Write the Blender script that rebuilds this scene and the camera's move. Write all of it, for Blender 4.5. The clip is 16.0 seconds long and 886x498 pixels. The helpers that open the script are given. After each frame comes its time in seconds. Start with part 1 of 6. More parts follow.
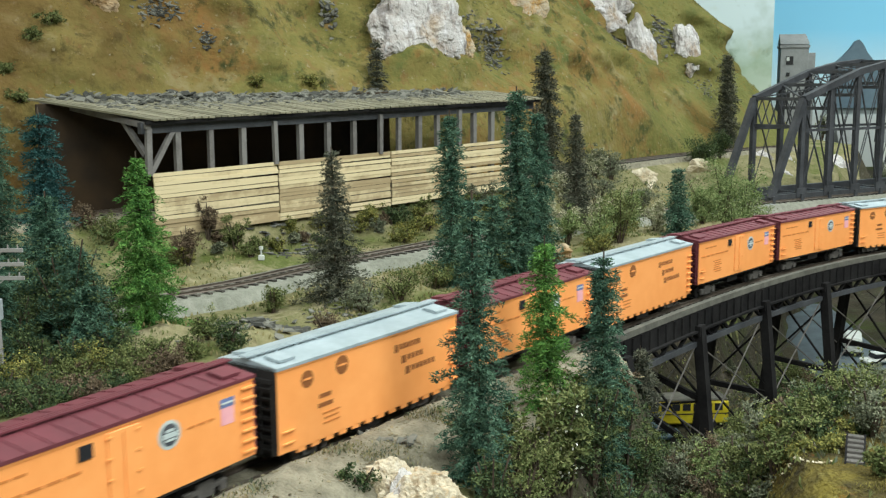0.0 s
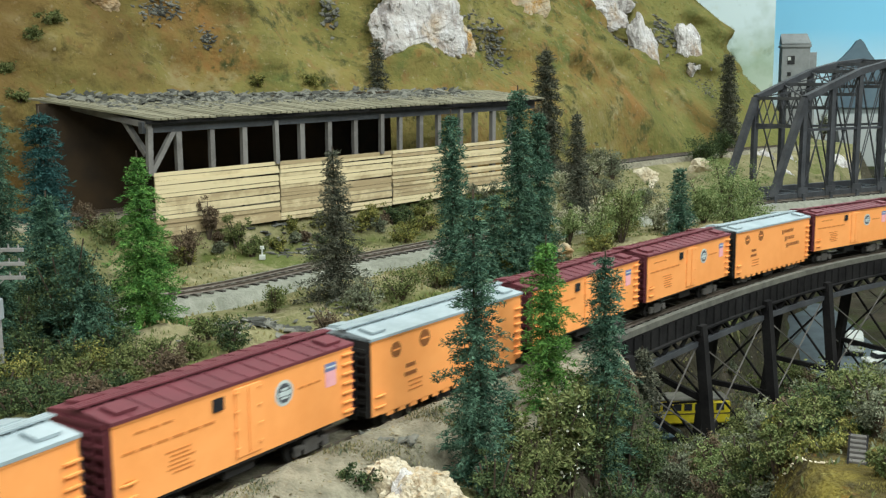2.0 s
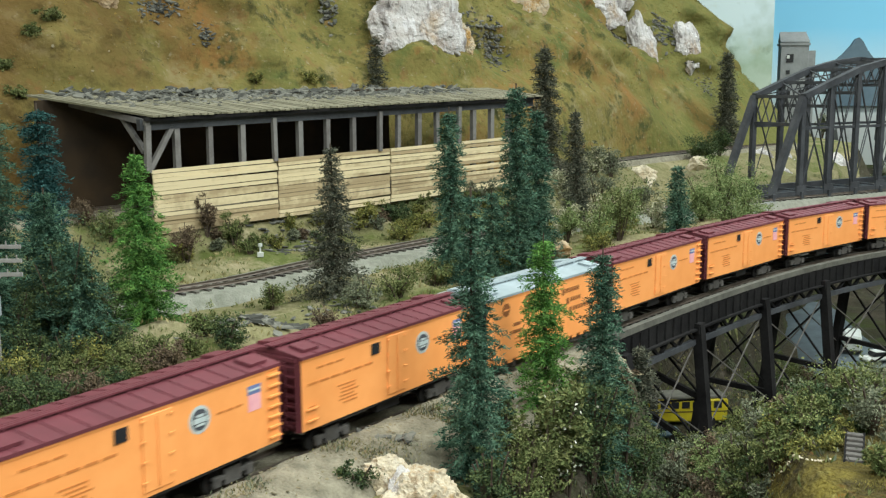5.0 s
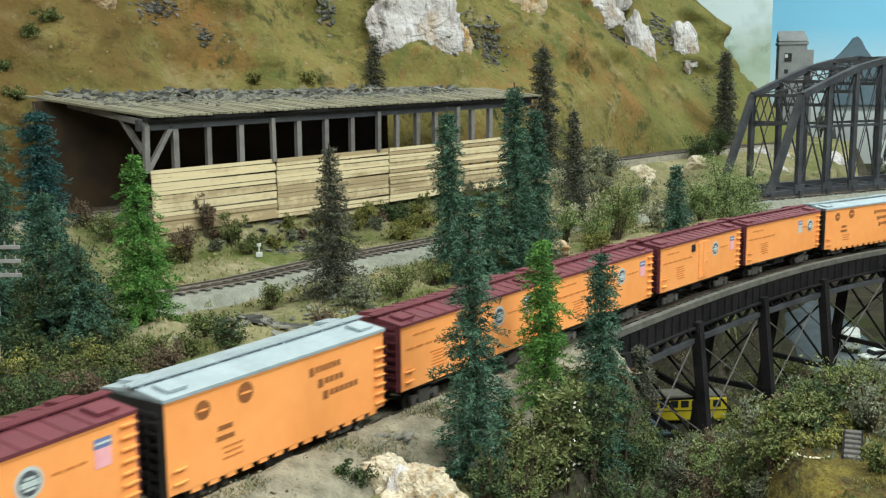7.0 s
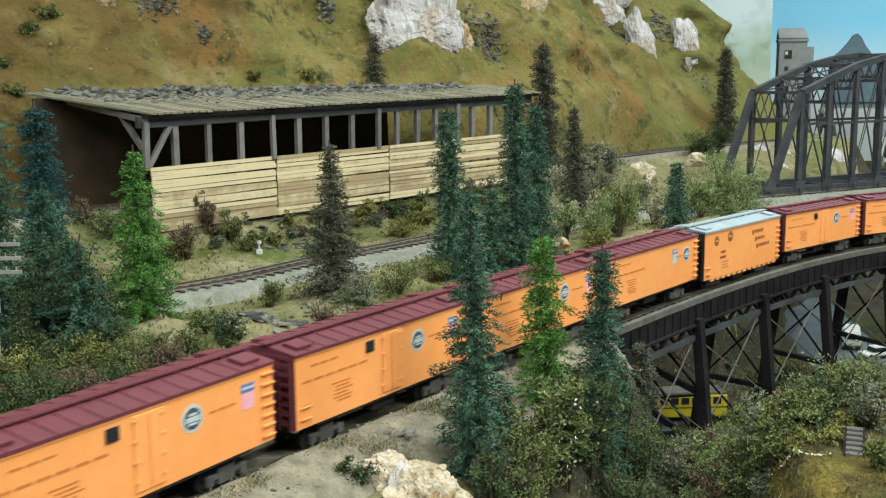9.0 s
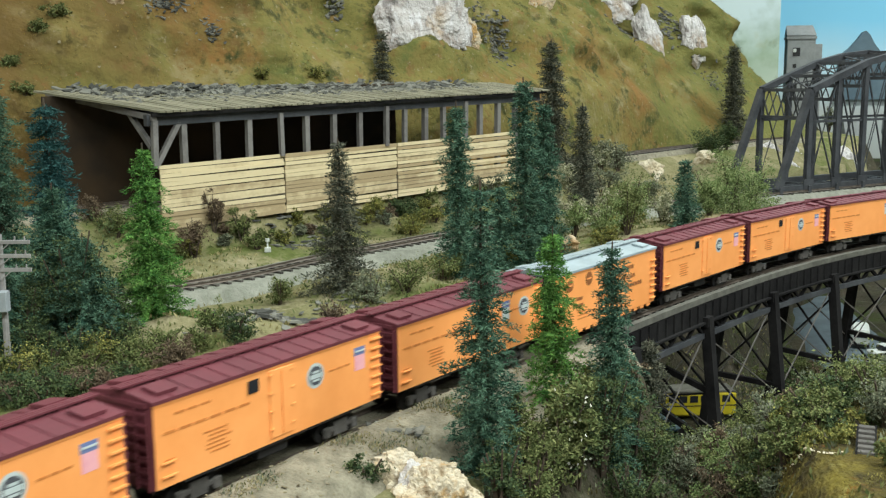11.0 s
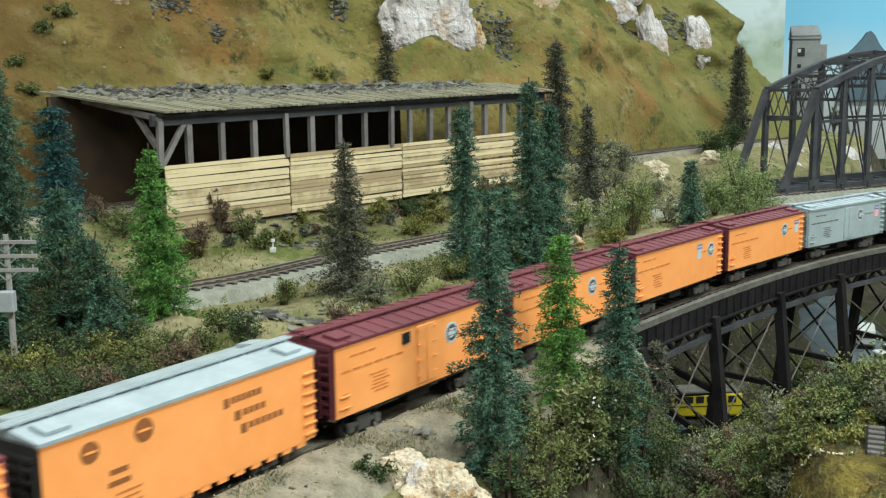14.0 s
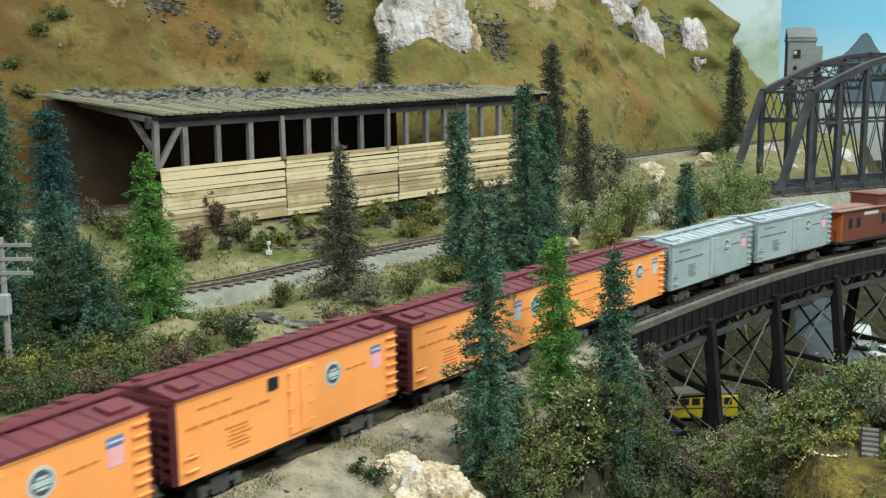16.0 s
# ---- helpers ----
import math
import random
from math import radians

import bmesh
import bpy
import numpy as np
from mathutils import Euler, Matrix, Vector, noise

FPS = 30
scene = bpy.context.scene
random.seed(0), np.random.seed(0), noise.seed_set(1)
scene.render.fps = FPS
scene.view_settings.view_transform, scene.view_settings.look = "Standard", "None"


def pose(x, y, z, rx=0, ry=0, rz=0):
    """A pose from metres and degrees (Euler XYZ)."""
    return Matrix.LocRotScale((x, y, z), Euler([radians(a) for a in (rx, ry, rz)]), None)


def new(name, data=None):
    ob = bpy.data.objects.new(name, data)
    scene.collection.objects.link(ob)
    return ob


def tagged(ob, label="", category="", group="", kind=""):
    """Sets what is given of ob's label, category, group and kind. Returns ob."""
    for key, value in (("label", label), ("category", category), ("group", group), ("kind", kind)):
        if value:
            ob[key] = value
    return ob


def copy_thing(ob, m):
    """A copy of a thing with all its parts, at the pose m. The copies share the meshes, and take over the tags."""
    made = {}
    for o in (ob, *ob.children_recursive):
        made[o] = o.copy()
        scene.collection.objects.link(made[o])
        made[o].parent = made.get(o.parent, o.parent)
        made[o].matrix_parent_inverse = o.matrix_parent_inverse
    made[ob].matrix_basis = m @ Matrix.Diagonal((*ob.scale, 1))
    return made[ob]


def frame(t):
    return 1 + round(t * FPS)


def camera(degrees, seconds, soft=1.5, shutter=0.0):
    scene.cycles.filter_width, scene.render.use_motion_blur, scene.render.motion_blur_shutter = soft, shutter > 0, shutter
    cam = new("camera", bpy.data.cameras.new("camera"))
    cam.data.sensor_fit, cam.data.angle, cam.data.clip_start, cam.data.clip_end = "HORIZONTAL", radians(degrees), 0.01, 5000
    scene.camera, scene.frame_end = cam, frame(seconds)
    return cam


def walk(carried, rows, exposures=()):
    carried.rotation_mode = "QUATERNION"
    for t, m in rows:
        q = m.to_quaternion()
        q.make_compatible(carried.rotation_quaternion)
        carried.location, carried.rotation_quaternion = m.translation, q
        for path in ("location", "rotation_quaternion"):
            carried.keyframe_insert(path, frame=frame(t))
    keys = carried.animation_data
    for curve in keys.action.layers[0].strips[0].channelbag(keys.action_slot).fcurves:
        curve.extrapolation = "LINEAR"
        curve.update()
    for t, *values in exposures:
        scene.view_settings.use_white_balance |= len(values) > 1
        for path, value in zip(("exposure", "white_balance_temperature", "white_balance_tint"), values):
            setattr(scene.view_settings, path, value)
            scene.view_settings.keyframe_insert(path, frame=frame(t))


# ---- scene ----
CAM_Z = 0.5
cam = camera(46.0, 16.0, soft=1.3, shutter=0.7)
PATH = [  # seconds, place, turn
    (0.0, -0.0009, -0.0011, 0.5007, 81.097, 0.258, 0.062),
    (0.5, -0.0006, -0.0009, 0.4996, 81.003, 0.340, 0.028),
    (1.0, 0.0002, -0.0006, 0.4999, 81.043, 0.310, -0.051),
    (1.5, -0.0000, -0.0000, 0.5000, 80.959, 0.206, 0.000),
    (2.0, -0.0010, -0.0000, 0.5004, 81.083, 0.267, 0.119),
    (2.5, -0.0010, -0.0008, 0.4998, 81.085, 0.332, 0.102),
    (3.0, -0.0011, -0.0002, 0.4991, 80.952, 0.392, 0.115),
    (3.5, -0.0004, -0.0005, 0.4994, 81.008, 0.343, 0.063),
    (4.0, -0.0008, -0.0003, 0.5004, 80.995, 0.193, 0.099),
    (6.5, 0.0003, 0.0001, 0.5003, 80.914, 0.185, 0.012),
    (7.0, -0.0001, -0.0007, 0.4999, 80.963, 0.312, -0.013),
    (7.5, -0.0005, 0.0001, 0.4995, 80.829, 0.341, 0.004),
    (8.0, -0.0007, -0.0001, 0.4995, 80.885, 0.357, 0.016),
    (8.5, -0.0008, 0.0004, 0.4997, 80.843, 0.227, 0.061),
    (9.0, -0.0006, 0.0001, 0.4995, 80.822, 0.335, -0.026),
    (11.5, -0.0033, 0.0011, 0.4991, 80.702, 0.359, 0.481),
    (12.0, -0.0044, 0.0015, 0.4987, 80.714, 0.335, 0.582),
    (12.5, -0.0046, 0.0018, 0.4987, 80.670, 0.321, 0.567),
    (13.0, -0.0037, 0.0022, 0.4989, 80.643, 0.228, 0.474),
    (13.5, -0.0038, 0.0016, 0.4990, 80.762, 0.349, 0.456),
    (14.0, -0.0041, 0.0018, 0.4987, 80.751, 0.424, 0.527),
    (14.5, -0.0039, 0.0015, 0.4989, 80.824, 0.449, 0.467),
    (15.0, -0.0031, 0.0015, 0.4992, 80.798, 0.391, 0.399),
    (15.5, -0.0027, 0.0020, 0.4999, 80.861, 0.288, 0.388),
    (16.0, -0.0031, 0.0016, 0.4992, 80.849, 0.458, 0.351),
]
walk(cam, [(r[0], pose(*r[1:])) for r in PATH], exposures=[(0.0, 0.0), (16.0, 0.0)])

# ---- light: a closed room with ceiling light panels ----
world = bpy.data.worlds.new("room_air")
scene.world = world
world.use_nodes = True
world.node_tree.nodes["Background"].inputs[0].default_value = (0.9, 0.95, 1.0, 1)
world.node_tree.nodes["Background"].inputs[1].default_value = 0.20
LAMPS = [(-0.9, -0.7, 29.0), (0.9, -0.7, 54.0), (-0.9, 0.7, 5.0), (0.9, 0.7, 34.0), (-0.3, 2.0, 8.0), (1.7, 2.3, 37.0)]
LAMP_Z = 1.75
for lx, ly, watts in LAMPS:
    ld = bpy.data.lights.new("ceiling_lamp", "AREA")
    ld.shape, ld.size, ld.size_y, ld.energy, ld.color = "RECTANGLE", 1.2, 0.3, watts, (0.915, 1.0, 0.965)
    lo = new("ceiling_lamp", ld)
    lo.matrix_world = pose(lx, ly, LAMP_Z - 0.03)


# ---- materials ----
def mat(name, c1, c2=None, scale=60.0, rough=0.8, bump=0.3, metal=0.0, fine=6.0, rand=0.0, dist=0.002, c3=None, island=0.0, spec=0.4):
    m = bpy.data.materials.new(name)
    m.use_nodes = True
    nt = m.node_tree
    N, L = nt.nodes, nt.links
    b = N["Principled BSDF"]
    b.inputs["Roughness"].default_value, b.inputs["Metallic"].default_value = rough, metal
    b.inputs["Specular IOR Level"].default_value = spec
    c2 = c2 or tuple(v * 0.72 for v in c1)
    tc = N.new("ShaderNodeTexCoord")
    n1, n2 = N.new("ShaderNodeTexNoise"), N.new("ShaderNodeTexNoise")
    n1.inputs["Scale"].default_value, n1.inputs["Detail"].default_value = scale, 5
    n2.inputs["Scale"].default_value, n2.inputs["Detail"].default_value = scale * fine, 3
    L.new(tc.outputs["Object"], n1.inputs["Vector"]), L.new(tc.outputs["Object"], n2.inputs["Vector"])
    r = N.new("ShaderNodeValToRGB")
    r.color_ramp.elements[0].position, r.color_ramp.elements[1].position = 0.32, 0.68
    r.color_ramp.elements[0].color, r.color_ramp.elements[1].color = (*c1, 1), (*c2, 1)
    if c3:
        e = r.color_ramp.elements.new(0.5)
        e.color = (*c3, 1)
    mx = N.new("ShaderNodeMath")
    mx.operation = "MULTIPLY_ADD"
    mx.inputs[1].default_value = 0.45
    L.new(n2.outputs["Fac"], mx.inputs[0])
    sb = N.new("ShaderNodeMath")
    sb.operation = "ADD"
    sb.inputs[1].default_value = -0.225
    L.new(n1.outputs["Fac"], sb.inputs[0]), L.new(sb.outputs[0], mx.inputs[2])
    out = mx.outputs[0]
    if rand or island:
        src = N.new("ShaderNodeNewGeometry").outputs["Random Per Island"] if island else N.new("ShaderNodeObjectInfo").outputs["Random"]
        k = N.new("ShaderNodeMath")
        k.operation = "MULTIPLY_ADD"
        k.inputs[1].default_value = rand or island
        L.new(src, k.inputs[0]), L.new(out, k.inputs[2])
        k2 = N.new("ShaderNodeMath")
        k2.operation = "ADD"
        k2.inputs[1].default_value = -(rand or island) / 2
        L.new(k.outputs[0], k2.inputs[0])
        out = k2.outputs[0]
    L.new(out, r.inputs["Fac"]), L.new(r.outputs["Color"], b.inputs["Base Color"])
    if bump:
        bp = N.new("ShaderNodeBump")
        bp.inputs["Strength"].default_value, bp.inputs["Distance"].default_value = bump, dist
        L.new(mx.outputs[0], bp.inputs["Height"]), L.new(bp.outputs["Normal"], b.inputs["Normal"])
    return m


M_ORANGE = mat("orange_car_paint", (0.97, 0.385, 0.118), (0.91, 0.340, 0.095), 25, 0.55, 0.05, dist=0.0005)
M_REDROOF = mat("oxide_red_roof", (0.150, 0.034, 0.045), (0.115, 0.028, 0.037), 40, 0.6, 0.1, dist=0.0005)
M_SILVER = mat("silver_grey_roof", (0.36, 0.42, 0.45), (0.27, 0.325, 0.35), 40, 0.38, 0.1, dist=0.0005)
M_GREYCAR = mat("weathered_grey_car_paint", (0.36, 0.435, 0.445), (0.28, 0.345, 0.35), 30, 0.6, 0.1, dist=0.0005)
M_CABOOSE = mat("brown_red_caboose", (0.16, 0.05, 0.035), (0.12, 0.04, 0.03), 30, 0.6, 0.1, dist=0.0005)
M_CABEND = mat("orange_red_caboose_end", (0.62, 0.15, 0.035), (0.5, 0.12, 0.03), 30, 0.6, 0.1, dist=0.0005)
M_CABROOF = mat("dusty_brown_roof", (0.24, 0.14, 0.11), (0.18, 0.10, 0.08), 30, 0.7, 0.1, dist=0.0005)
M_BLACK = mat("black_underframe", (0.012, 0.011, 0.011), (0.02, 0.018, 0.017), 60, 0.7, 0.2, dist=0.0005)
M_TRUCK = mat("dusty_truck_steel", (0.13, 0.118, 0.108), (0.07, 0.064, 0.058), 90, 0.8, 0.2, dist=0.0005)
M_MARK = mat("dark_print", (0.24, 0.085, 0.025), (0.30, 0.105, 0.03), 300, 0.7, 0)
M_MARKF = mat("faint_print", (0.52, 0.17, 0.04), (0.62, 0.21, 0.045), 300, 0.7, 0)
M_EMB = mat("emblem_dark_blue", (0.05, 0.06, 0.08), (0.08, 0.08, 0.09), 300, 0.7, 0)
M_EMBL = mat("emblem_pale", (0.55, 0.60, 0.60), (0.45, 0.52, 0.52), 300, 0.7, 0)
M_SHB = mat("shield_blue", (0.12, 0.16, 0.35), (0.2, 0.24, 0.4), 300, 0.7, 0)
M_SHR = mat("shield_pink", (0.85, 0.42, 0.45), (0.8, 0.36, 0.42), 300, 0.7, 0)
M_STEEL = mat("dark_bridge_steel", (0.070, 0.074, 0.082), (0.036, 0.038, 0.044), 40, 0.6, 0.15, dist=0.001)
M_TIMBER = mat("creosoted_black_timber", (0.010, 0.0095, 0.010), (0.020, 0.019, 0.019), 50, 0.9, 0.4, dist=0.001, spec=0.08)
M_DECK = mat("grey_deck_timber", (0.13, 0.125, 0.105), (0.075, 0.072, 0.06), 80, 0.9, 0.4, dist=0.001)
M_POST = mat("weathered_grey_post", (0.20, 0.19, 0.18), (0.13, 0.12, 0.115), 80, 0.9, 0.4, dist=0.001, rand=0.4)
M_PLANK = mat("pale_yellow_plank", (0.66, 0.55, 0.34), (0.38, 0.29, 0.165), 32, 0.85, 0.4, dist=0.001, rand=0.75)
M_ROOFPL = mat("grey_roof_board", (0.27, 0.25, 0.175), (0.16, 0.15, 0.10), 40, 0.9, 0.4, dist=0.001, rand=0.4)
# Brown darkened to hold the shade inside the rock shed.
M_SHEDSHADE = mat("shed_interior_shade", (0.055, 0.032, 0.014), (0.014, 0.010, 0.007), 7, 0.9, 0.2)
M_GRIT = mat("ochre_grit", (0.24, 0.20, 0.12), (0.15, 0.13, 0.08), 60, 0.9, 0.4, island=0.7)
M_SLATE = mat("grey_slate_rubble", (0.175, 0.172, 0.145), (0.05, 0.05, 0.043), 60, 0.85, 0.5, island=0.7)
M_CREAM = mat("cream_stone", (0.62, 0.56, 0.44), (0.42, 0.34, 0.22), 40, 0.85, 0.8, dist=0.004)
M_TANROCK = mat("tan_rock", (0.48, 0.39, 0.27), (0.32, 0.20, 0.09), 26, 0.8, 0.8, dist=0.006)
M_PALEBED = mat("pale_grey_gravel", (0.27, 0.27, 0.225), (0.185, 0.19, 0.15), 110, 0.95, 0.8, dist=0.003)
M_BALLAST = mat("grey_tan_ballast", (0.26, 0.235, 0.17), (0.14, 0.125, 0.088), 110, 0.95, 0.8, dist=0.003)
M_TIE = mat("dark_tie", (0.05, 0.045, 0.04), (0.13, 0.12, 0.10), 120, 0.9, 0.3, rand=0.5)
M_RAIL = mat("rusty_rail", (0.13, 0.105, 0.085), (0.09, 0.07, 0.055), 120, 0.5, 0.1, metal=0.4)
M_BARK = mat("bark", (0.09, 0.065, 0.045), (0.05, 0.037, 0.027), 120, 0.95, 0.5)


def leafmat(name, c1, c2, isl=0.5):
    return mat(name, c1, c2, 85, 0.8, 0.0, island=isl, spec=0.15)


M_SPRUCE = leafmat("spruce_needles", (0.022, 0.062, 0.042), (0.105, 0.19, 0.125))
M_BLUE = leafmat("blue_spruce_needles", (0.016, 0.055, 0.055), (0.042, 0.115, 0.108))
M_BRIGHT = leafmat("bright_green_needles", (0.042, 0.125, 0.028), (0.14, 0.29, 0.065))
M_GREY = leafmat("dry_grey_green_needles", (0.04, 0.048, 0.035), (0.135, 0.135, 0.095))
M_BUSH = leafmat("olive_bush_leaves", (0.065, 0.09, 0.028), (0.19, 0.205, 0.08))
M_BUSHD = leafmat("dark_bush_leaves", (0.03, 0.052, 0.024), (0.09, 0.12, 0.045))
M_BLOSSOM = leafmat("white_blossom", (0.75, 0.74, 0.66), (0.6, 0.6, 0.5))
M_BUSHB = leafmat("fresh_green_leaves", (0.10, 0.15, 0.05), (0.26, 0.31, 0.13))
M_BUSHC = leafmat("cream_flowering_leaves", (0.17, 0.19, 0.09), (0.50, 0.48, 0.34), 0.8)
M_BUSHG = leafmat("grey_green_leaves", (0.085, 0.10, 0.065), (0.21, 0.22, 0.145))
M_BUSHY = leafmat("yellow_bush_leaves", (0.085, 0.10, 0.03), (0.27, 0.25, 0.07))
M_BUSHR = leafmat("rusty_bush_leaves", (0.085, 0.06, 0.04), (0.17, 0.125, 0.08))


def groundmat(name, cols, scale=7.0):
    """Blotches of scenic turf in several colours, with fine grit."""
    m = mat(name, cols[0], cols[1], scale, 0.95, 1.0, fine=14, dist=0.006, c3=cols[2], spec=0.1)
    nt = m.node_tree
    N, L = nt.nodes, nt.links
    b = N["Principled BSDF"]
    base = b.inputs["Base Color"].links[0].from_socket
    tc = N.new("ShaderNodeTexCoord")
    for k, (sc, col, lo, hi) in enumerate(cols[3]):
        n = N.new("ShaderNodeTexNoise")
        n.inputs["Scale"].default_value, n.inputs["Detail"].default_value, n.inputs["Roughness"].default_value = sc, 9, 0.68
        mp = N.new("ShaderNodeMapping")
        mp.inputs["Location"].default_value = (k * 3.7 + 1, k * 1.9, k * 5.1)
        L.new(tc.outputs["Object"], mp.inputs["Vector"]), L.new(mp.outputs["Vector"], n.inputs["Vector"])
        rg = N.new("ShaderNodeMapRange")
        rg.inputs["From Min"].default_value, rg.inputs["From Max"].default_value = lo, hi
        L.new(n.outputs["Fac"], rg.inputs["Value"])
        mix = N.new("ShaderNodeMix")
        mix.data_type = "RGBA"
        L.new(rg.outputs["Result"], mix.inputs[0]), L.new(base, mix.inputs[6])
        mix.inputs[7].default_value = (*col, 1)
        base = mix.outputs[2]
    L.new(base, b.inputs["Base Color"])
    return m


M_MARBLE = groundmat("white_pink_marble_rock", ((0.50, 0.47, 0.455), (0.38, 0.335, 0.31), (0.55, 0.52, 0.505),
                     [(16, (0.36, 0.30, 0.26), 0.54, 0.66), (40, (0.62, 0.60, 0.59), 0.52, 0.62), (55, (0.20, 0.185, 0.17), 0.60, 0.68), (9, (0.42, 0.30, 0.16), 0.62, 0.74)]), 26)


def streaks(m, col, scale, squeeze, lo, hi):
    """Upright streaks of another colour, as in split or water-stained stone."""
    N, L = m.node_tree.nodes, m.node_tree.links
    b = N["Principled BSDF"]
    base = b.inputs["Base Color"].links[0].from_socket
    tc, mp, n, rg, mix = N.new("ShaderNodeTexCoord"), N.new("ShaderNodeMapping"), N.new("ShaderNodeTexNoise"), N.new("ShaderNodeMapRange"), N.new("ShaderNodeMix")
    mp.inputs["Scale"].default_value = (1, 1, squeeze)
    n.inputs["Scale"].default_value, n.inputs["Detail"].default_value = scale, 6
    rg.inputs["From Min"].default_value, rg.inputs["From Max"].default_value, rg.inputs["To Max"].default_value = lo, hi, 0.85
    mix.data_type = "RGBA"
    mix.inputs[7].default_value = (*col, 1)
    L.new(tc.outputs["Object"], mp.inputs["Vector"]), L.new(mp.outputs["Vector"], n.inputs["Vector"]), L.new(n.outputs["Fac"], rg.inputs["Value"])
    L.new(rg.outputs["Result"], mix.inputs[0]), L.new(base, mix.inputs[6]), L.new(mix.outputs[2], b.inputs["Base Color"])


streaks(M_MARBLE, (0.20, 0.175, 0.165), 60, 0.28, 0.54, 0.66)
streaks(M_MARBLE, (0.66, 0.64, 0.65), 85, 0.35, 0.55, 0.66)
streaks(M_MARBLE, (0.40, 0.25, 0.09), 11, 0.7, 0.60, 0.72)
M_OCHRE = groundmat("ochre_stained_rock", ((0.50, 0.40, 0.26), (0.42, 0.24, 0.07), (0.52, 0.45, 0.34),
                    [(14, (0.46, 0.22, 0.05), 0.52, 0.66), (45, (0.22, 0.15, 0.08), 0.58, 0.68), (30, (0.58, 0.54, 0.46), 0.54, 0.66)]), 26)
M_MOUNT = groundmat("ochre_mountain_turf", ((0.22, 0.175, 0.06), (0.145, 0.135, 0.042), (0.185, 0.162, 0.052),
                    [(3.5, (0.105, 0.11, 0.03), 0.50, 0.62), (4.5, (0.23, 0.125, 0.042), 0.53, 0.65), (12, (0.25, 0.21, 0.10), 0.56, 0.66), (24, (0.055, 0.06, 0.022), 0.53, 0.64), (45, (0.20, 0.13, 0.05), 0.55, 0.65), (80, (0.07, 0.07, 0.028), 0.60, 0.70), (6, (0.27, 0.105, 0.035), 0.60, 0.70), (8, (0.085, 0.115, 0.035), 0.57, 0.68), (120, (0.30, 0.26, 0.16), 0.60, 0.68)]), 9)


def greener_to_the_east(m):
    """More yellow-green turf towards the far end of the mountain."""
    N, L = m.node_tree.nodes, m.node_tree.links
    b = N["Principled BSDF"]
    base = b.inputs["Base Color"].links[0].from_socket
    tc, sep, rg, n = N.new("ShaderNodeTexCoord"), N.new("ShaderNodeSeparateXYZ"), N.new("ShaderNodeMapRange"), N.new("ShaderNodeTexNoise")
    n.inputs["Scale"].default_value, n.inputs["Detail"].default_value = 14, 8
    L.new(tc.outputs["Object"], sep.inputs[0]), L.new(tc.outputs["Object"], n.inputs["Vector"])
    ad = N.new("ShaderNodeMath")
    ad.operation = "MULTIPLY_ADD"
    ad.inputs[1].default_value = 0.7
    L.new(n.outputs["Fac"], ad.inputs[0]), L.new(sep.outputs["X"], ad.inputs[2]), L.new(ad.outputs[0], rg.inputs["Value"])
    rg.inputs["From Min"].default_value, rg.inputs["From Max"].default_value, rg.inputs["To Max"].default_value = 0.62, 1.05, 0.75
    mix = N.new("ShaderNodeMix")
    mix.data_type = "RGBA"
    L.new(rg.outputs["Result"], mix.inputs[0]), L.new(base, mix.inputs[6])
    mix.inputs[7].default_value = (0.125, 0.132, 0.042, 1)
    rg2, mix2 = N.new("ShaderNodeMapRange"), N.new("ShaderNodeMix")
    mix2.data_type = "RGBA"
    rg2.inputs["From Min"].default_value, rg2.inputs["From Max"].default_value, rg2.inputs["To Max"].default_value = 0.12, -0.2, 0.75
    L.new(ad.outputs[0], rg2.inputs["Value"]), L.new(rg2.outputs["Result"], mix2.inputs[0]), L.new(mix.outputs[2], mix2.inputs[6])
    mix2.inputs[7].default_value = (0.115, 0.062, 0.022, 1)
    L.new(mix2.outputs[2], b.inputs["Base Color"])


greener_to_the_east(M_MOUNT)
M_GROUND = groundmat("bench_turf", ((0.26, 0.225, 0.13), (0.14, 0.135, 0.062), (0.19, 0.175, 0.088),
                     [(9, (0.10, 0.12, 0.035), 0.5, 0.62), (16, (0.30, 0.26, 0.16), 0.55, 0.65), (45, (0.07, 0.075, 0.03), 0.58, 0.68)]), 14)
M_VALLEY = groundmat("dark_valley_ground", ((0.068, 0.056, 0.042), (0.036, 0.033, 0.022), (0.05, 0.044, 0.029),
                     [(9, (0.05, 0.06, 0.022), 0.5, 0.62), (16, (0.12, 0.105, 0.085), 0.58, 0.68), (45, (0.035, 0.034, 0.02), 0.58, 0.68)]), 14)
M_MOSS = groundmat("golden_brown_moss", ((0.105, 0.08, 0.022), (0.05, 0.036, 0.017), (0.08, 0.065, 0.021),
                   [(22, (0.17, 0.135, 0.03), 0.54, 0.66), (30, (0.035, 0.03, 0.018), 0.50, 0.62), (38, (0.20, 0.085, 0.02), 0.60, 0.70), (90, (0.24, 0.21, 0.07), 0.60, 0.70)]), 30)
M_ROAD = mat("grey_road", (0.10, 0.13, 0.145), (0.07, 0.09, 0.105), 30, 0.9, 0.2)
M_WALLP = mat("room_paint", (0.55, 0.56, 0.56), (0.5, 0.51, 0.51), 3, 0.9, 0.05)
M_CONC = mat("grey_concrete_block", (0.26, 0.27, 0.27), (0.20, 0.21, 0.21), 30, 0.9, 0.2)
M_CONCD = mat("dark_opening", (0.02, 0.02, 0.022), (0.03, 0.03, 0.03), 30, 0.9, 0)
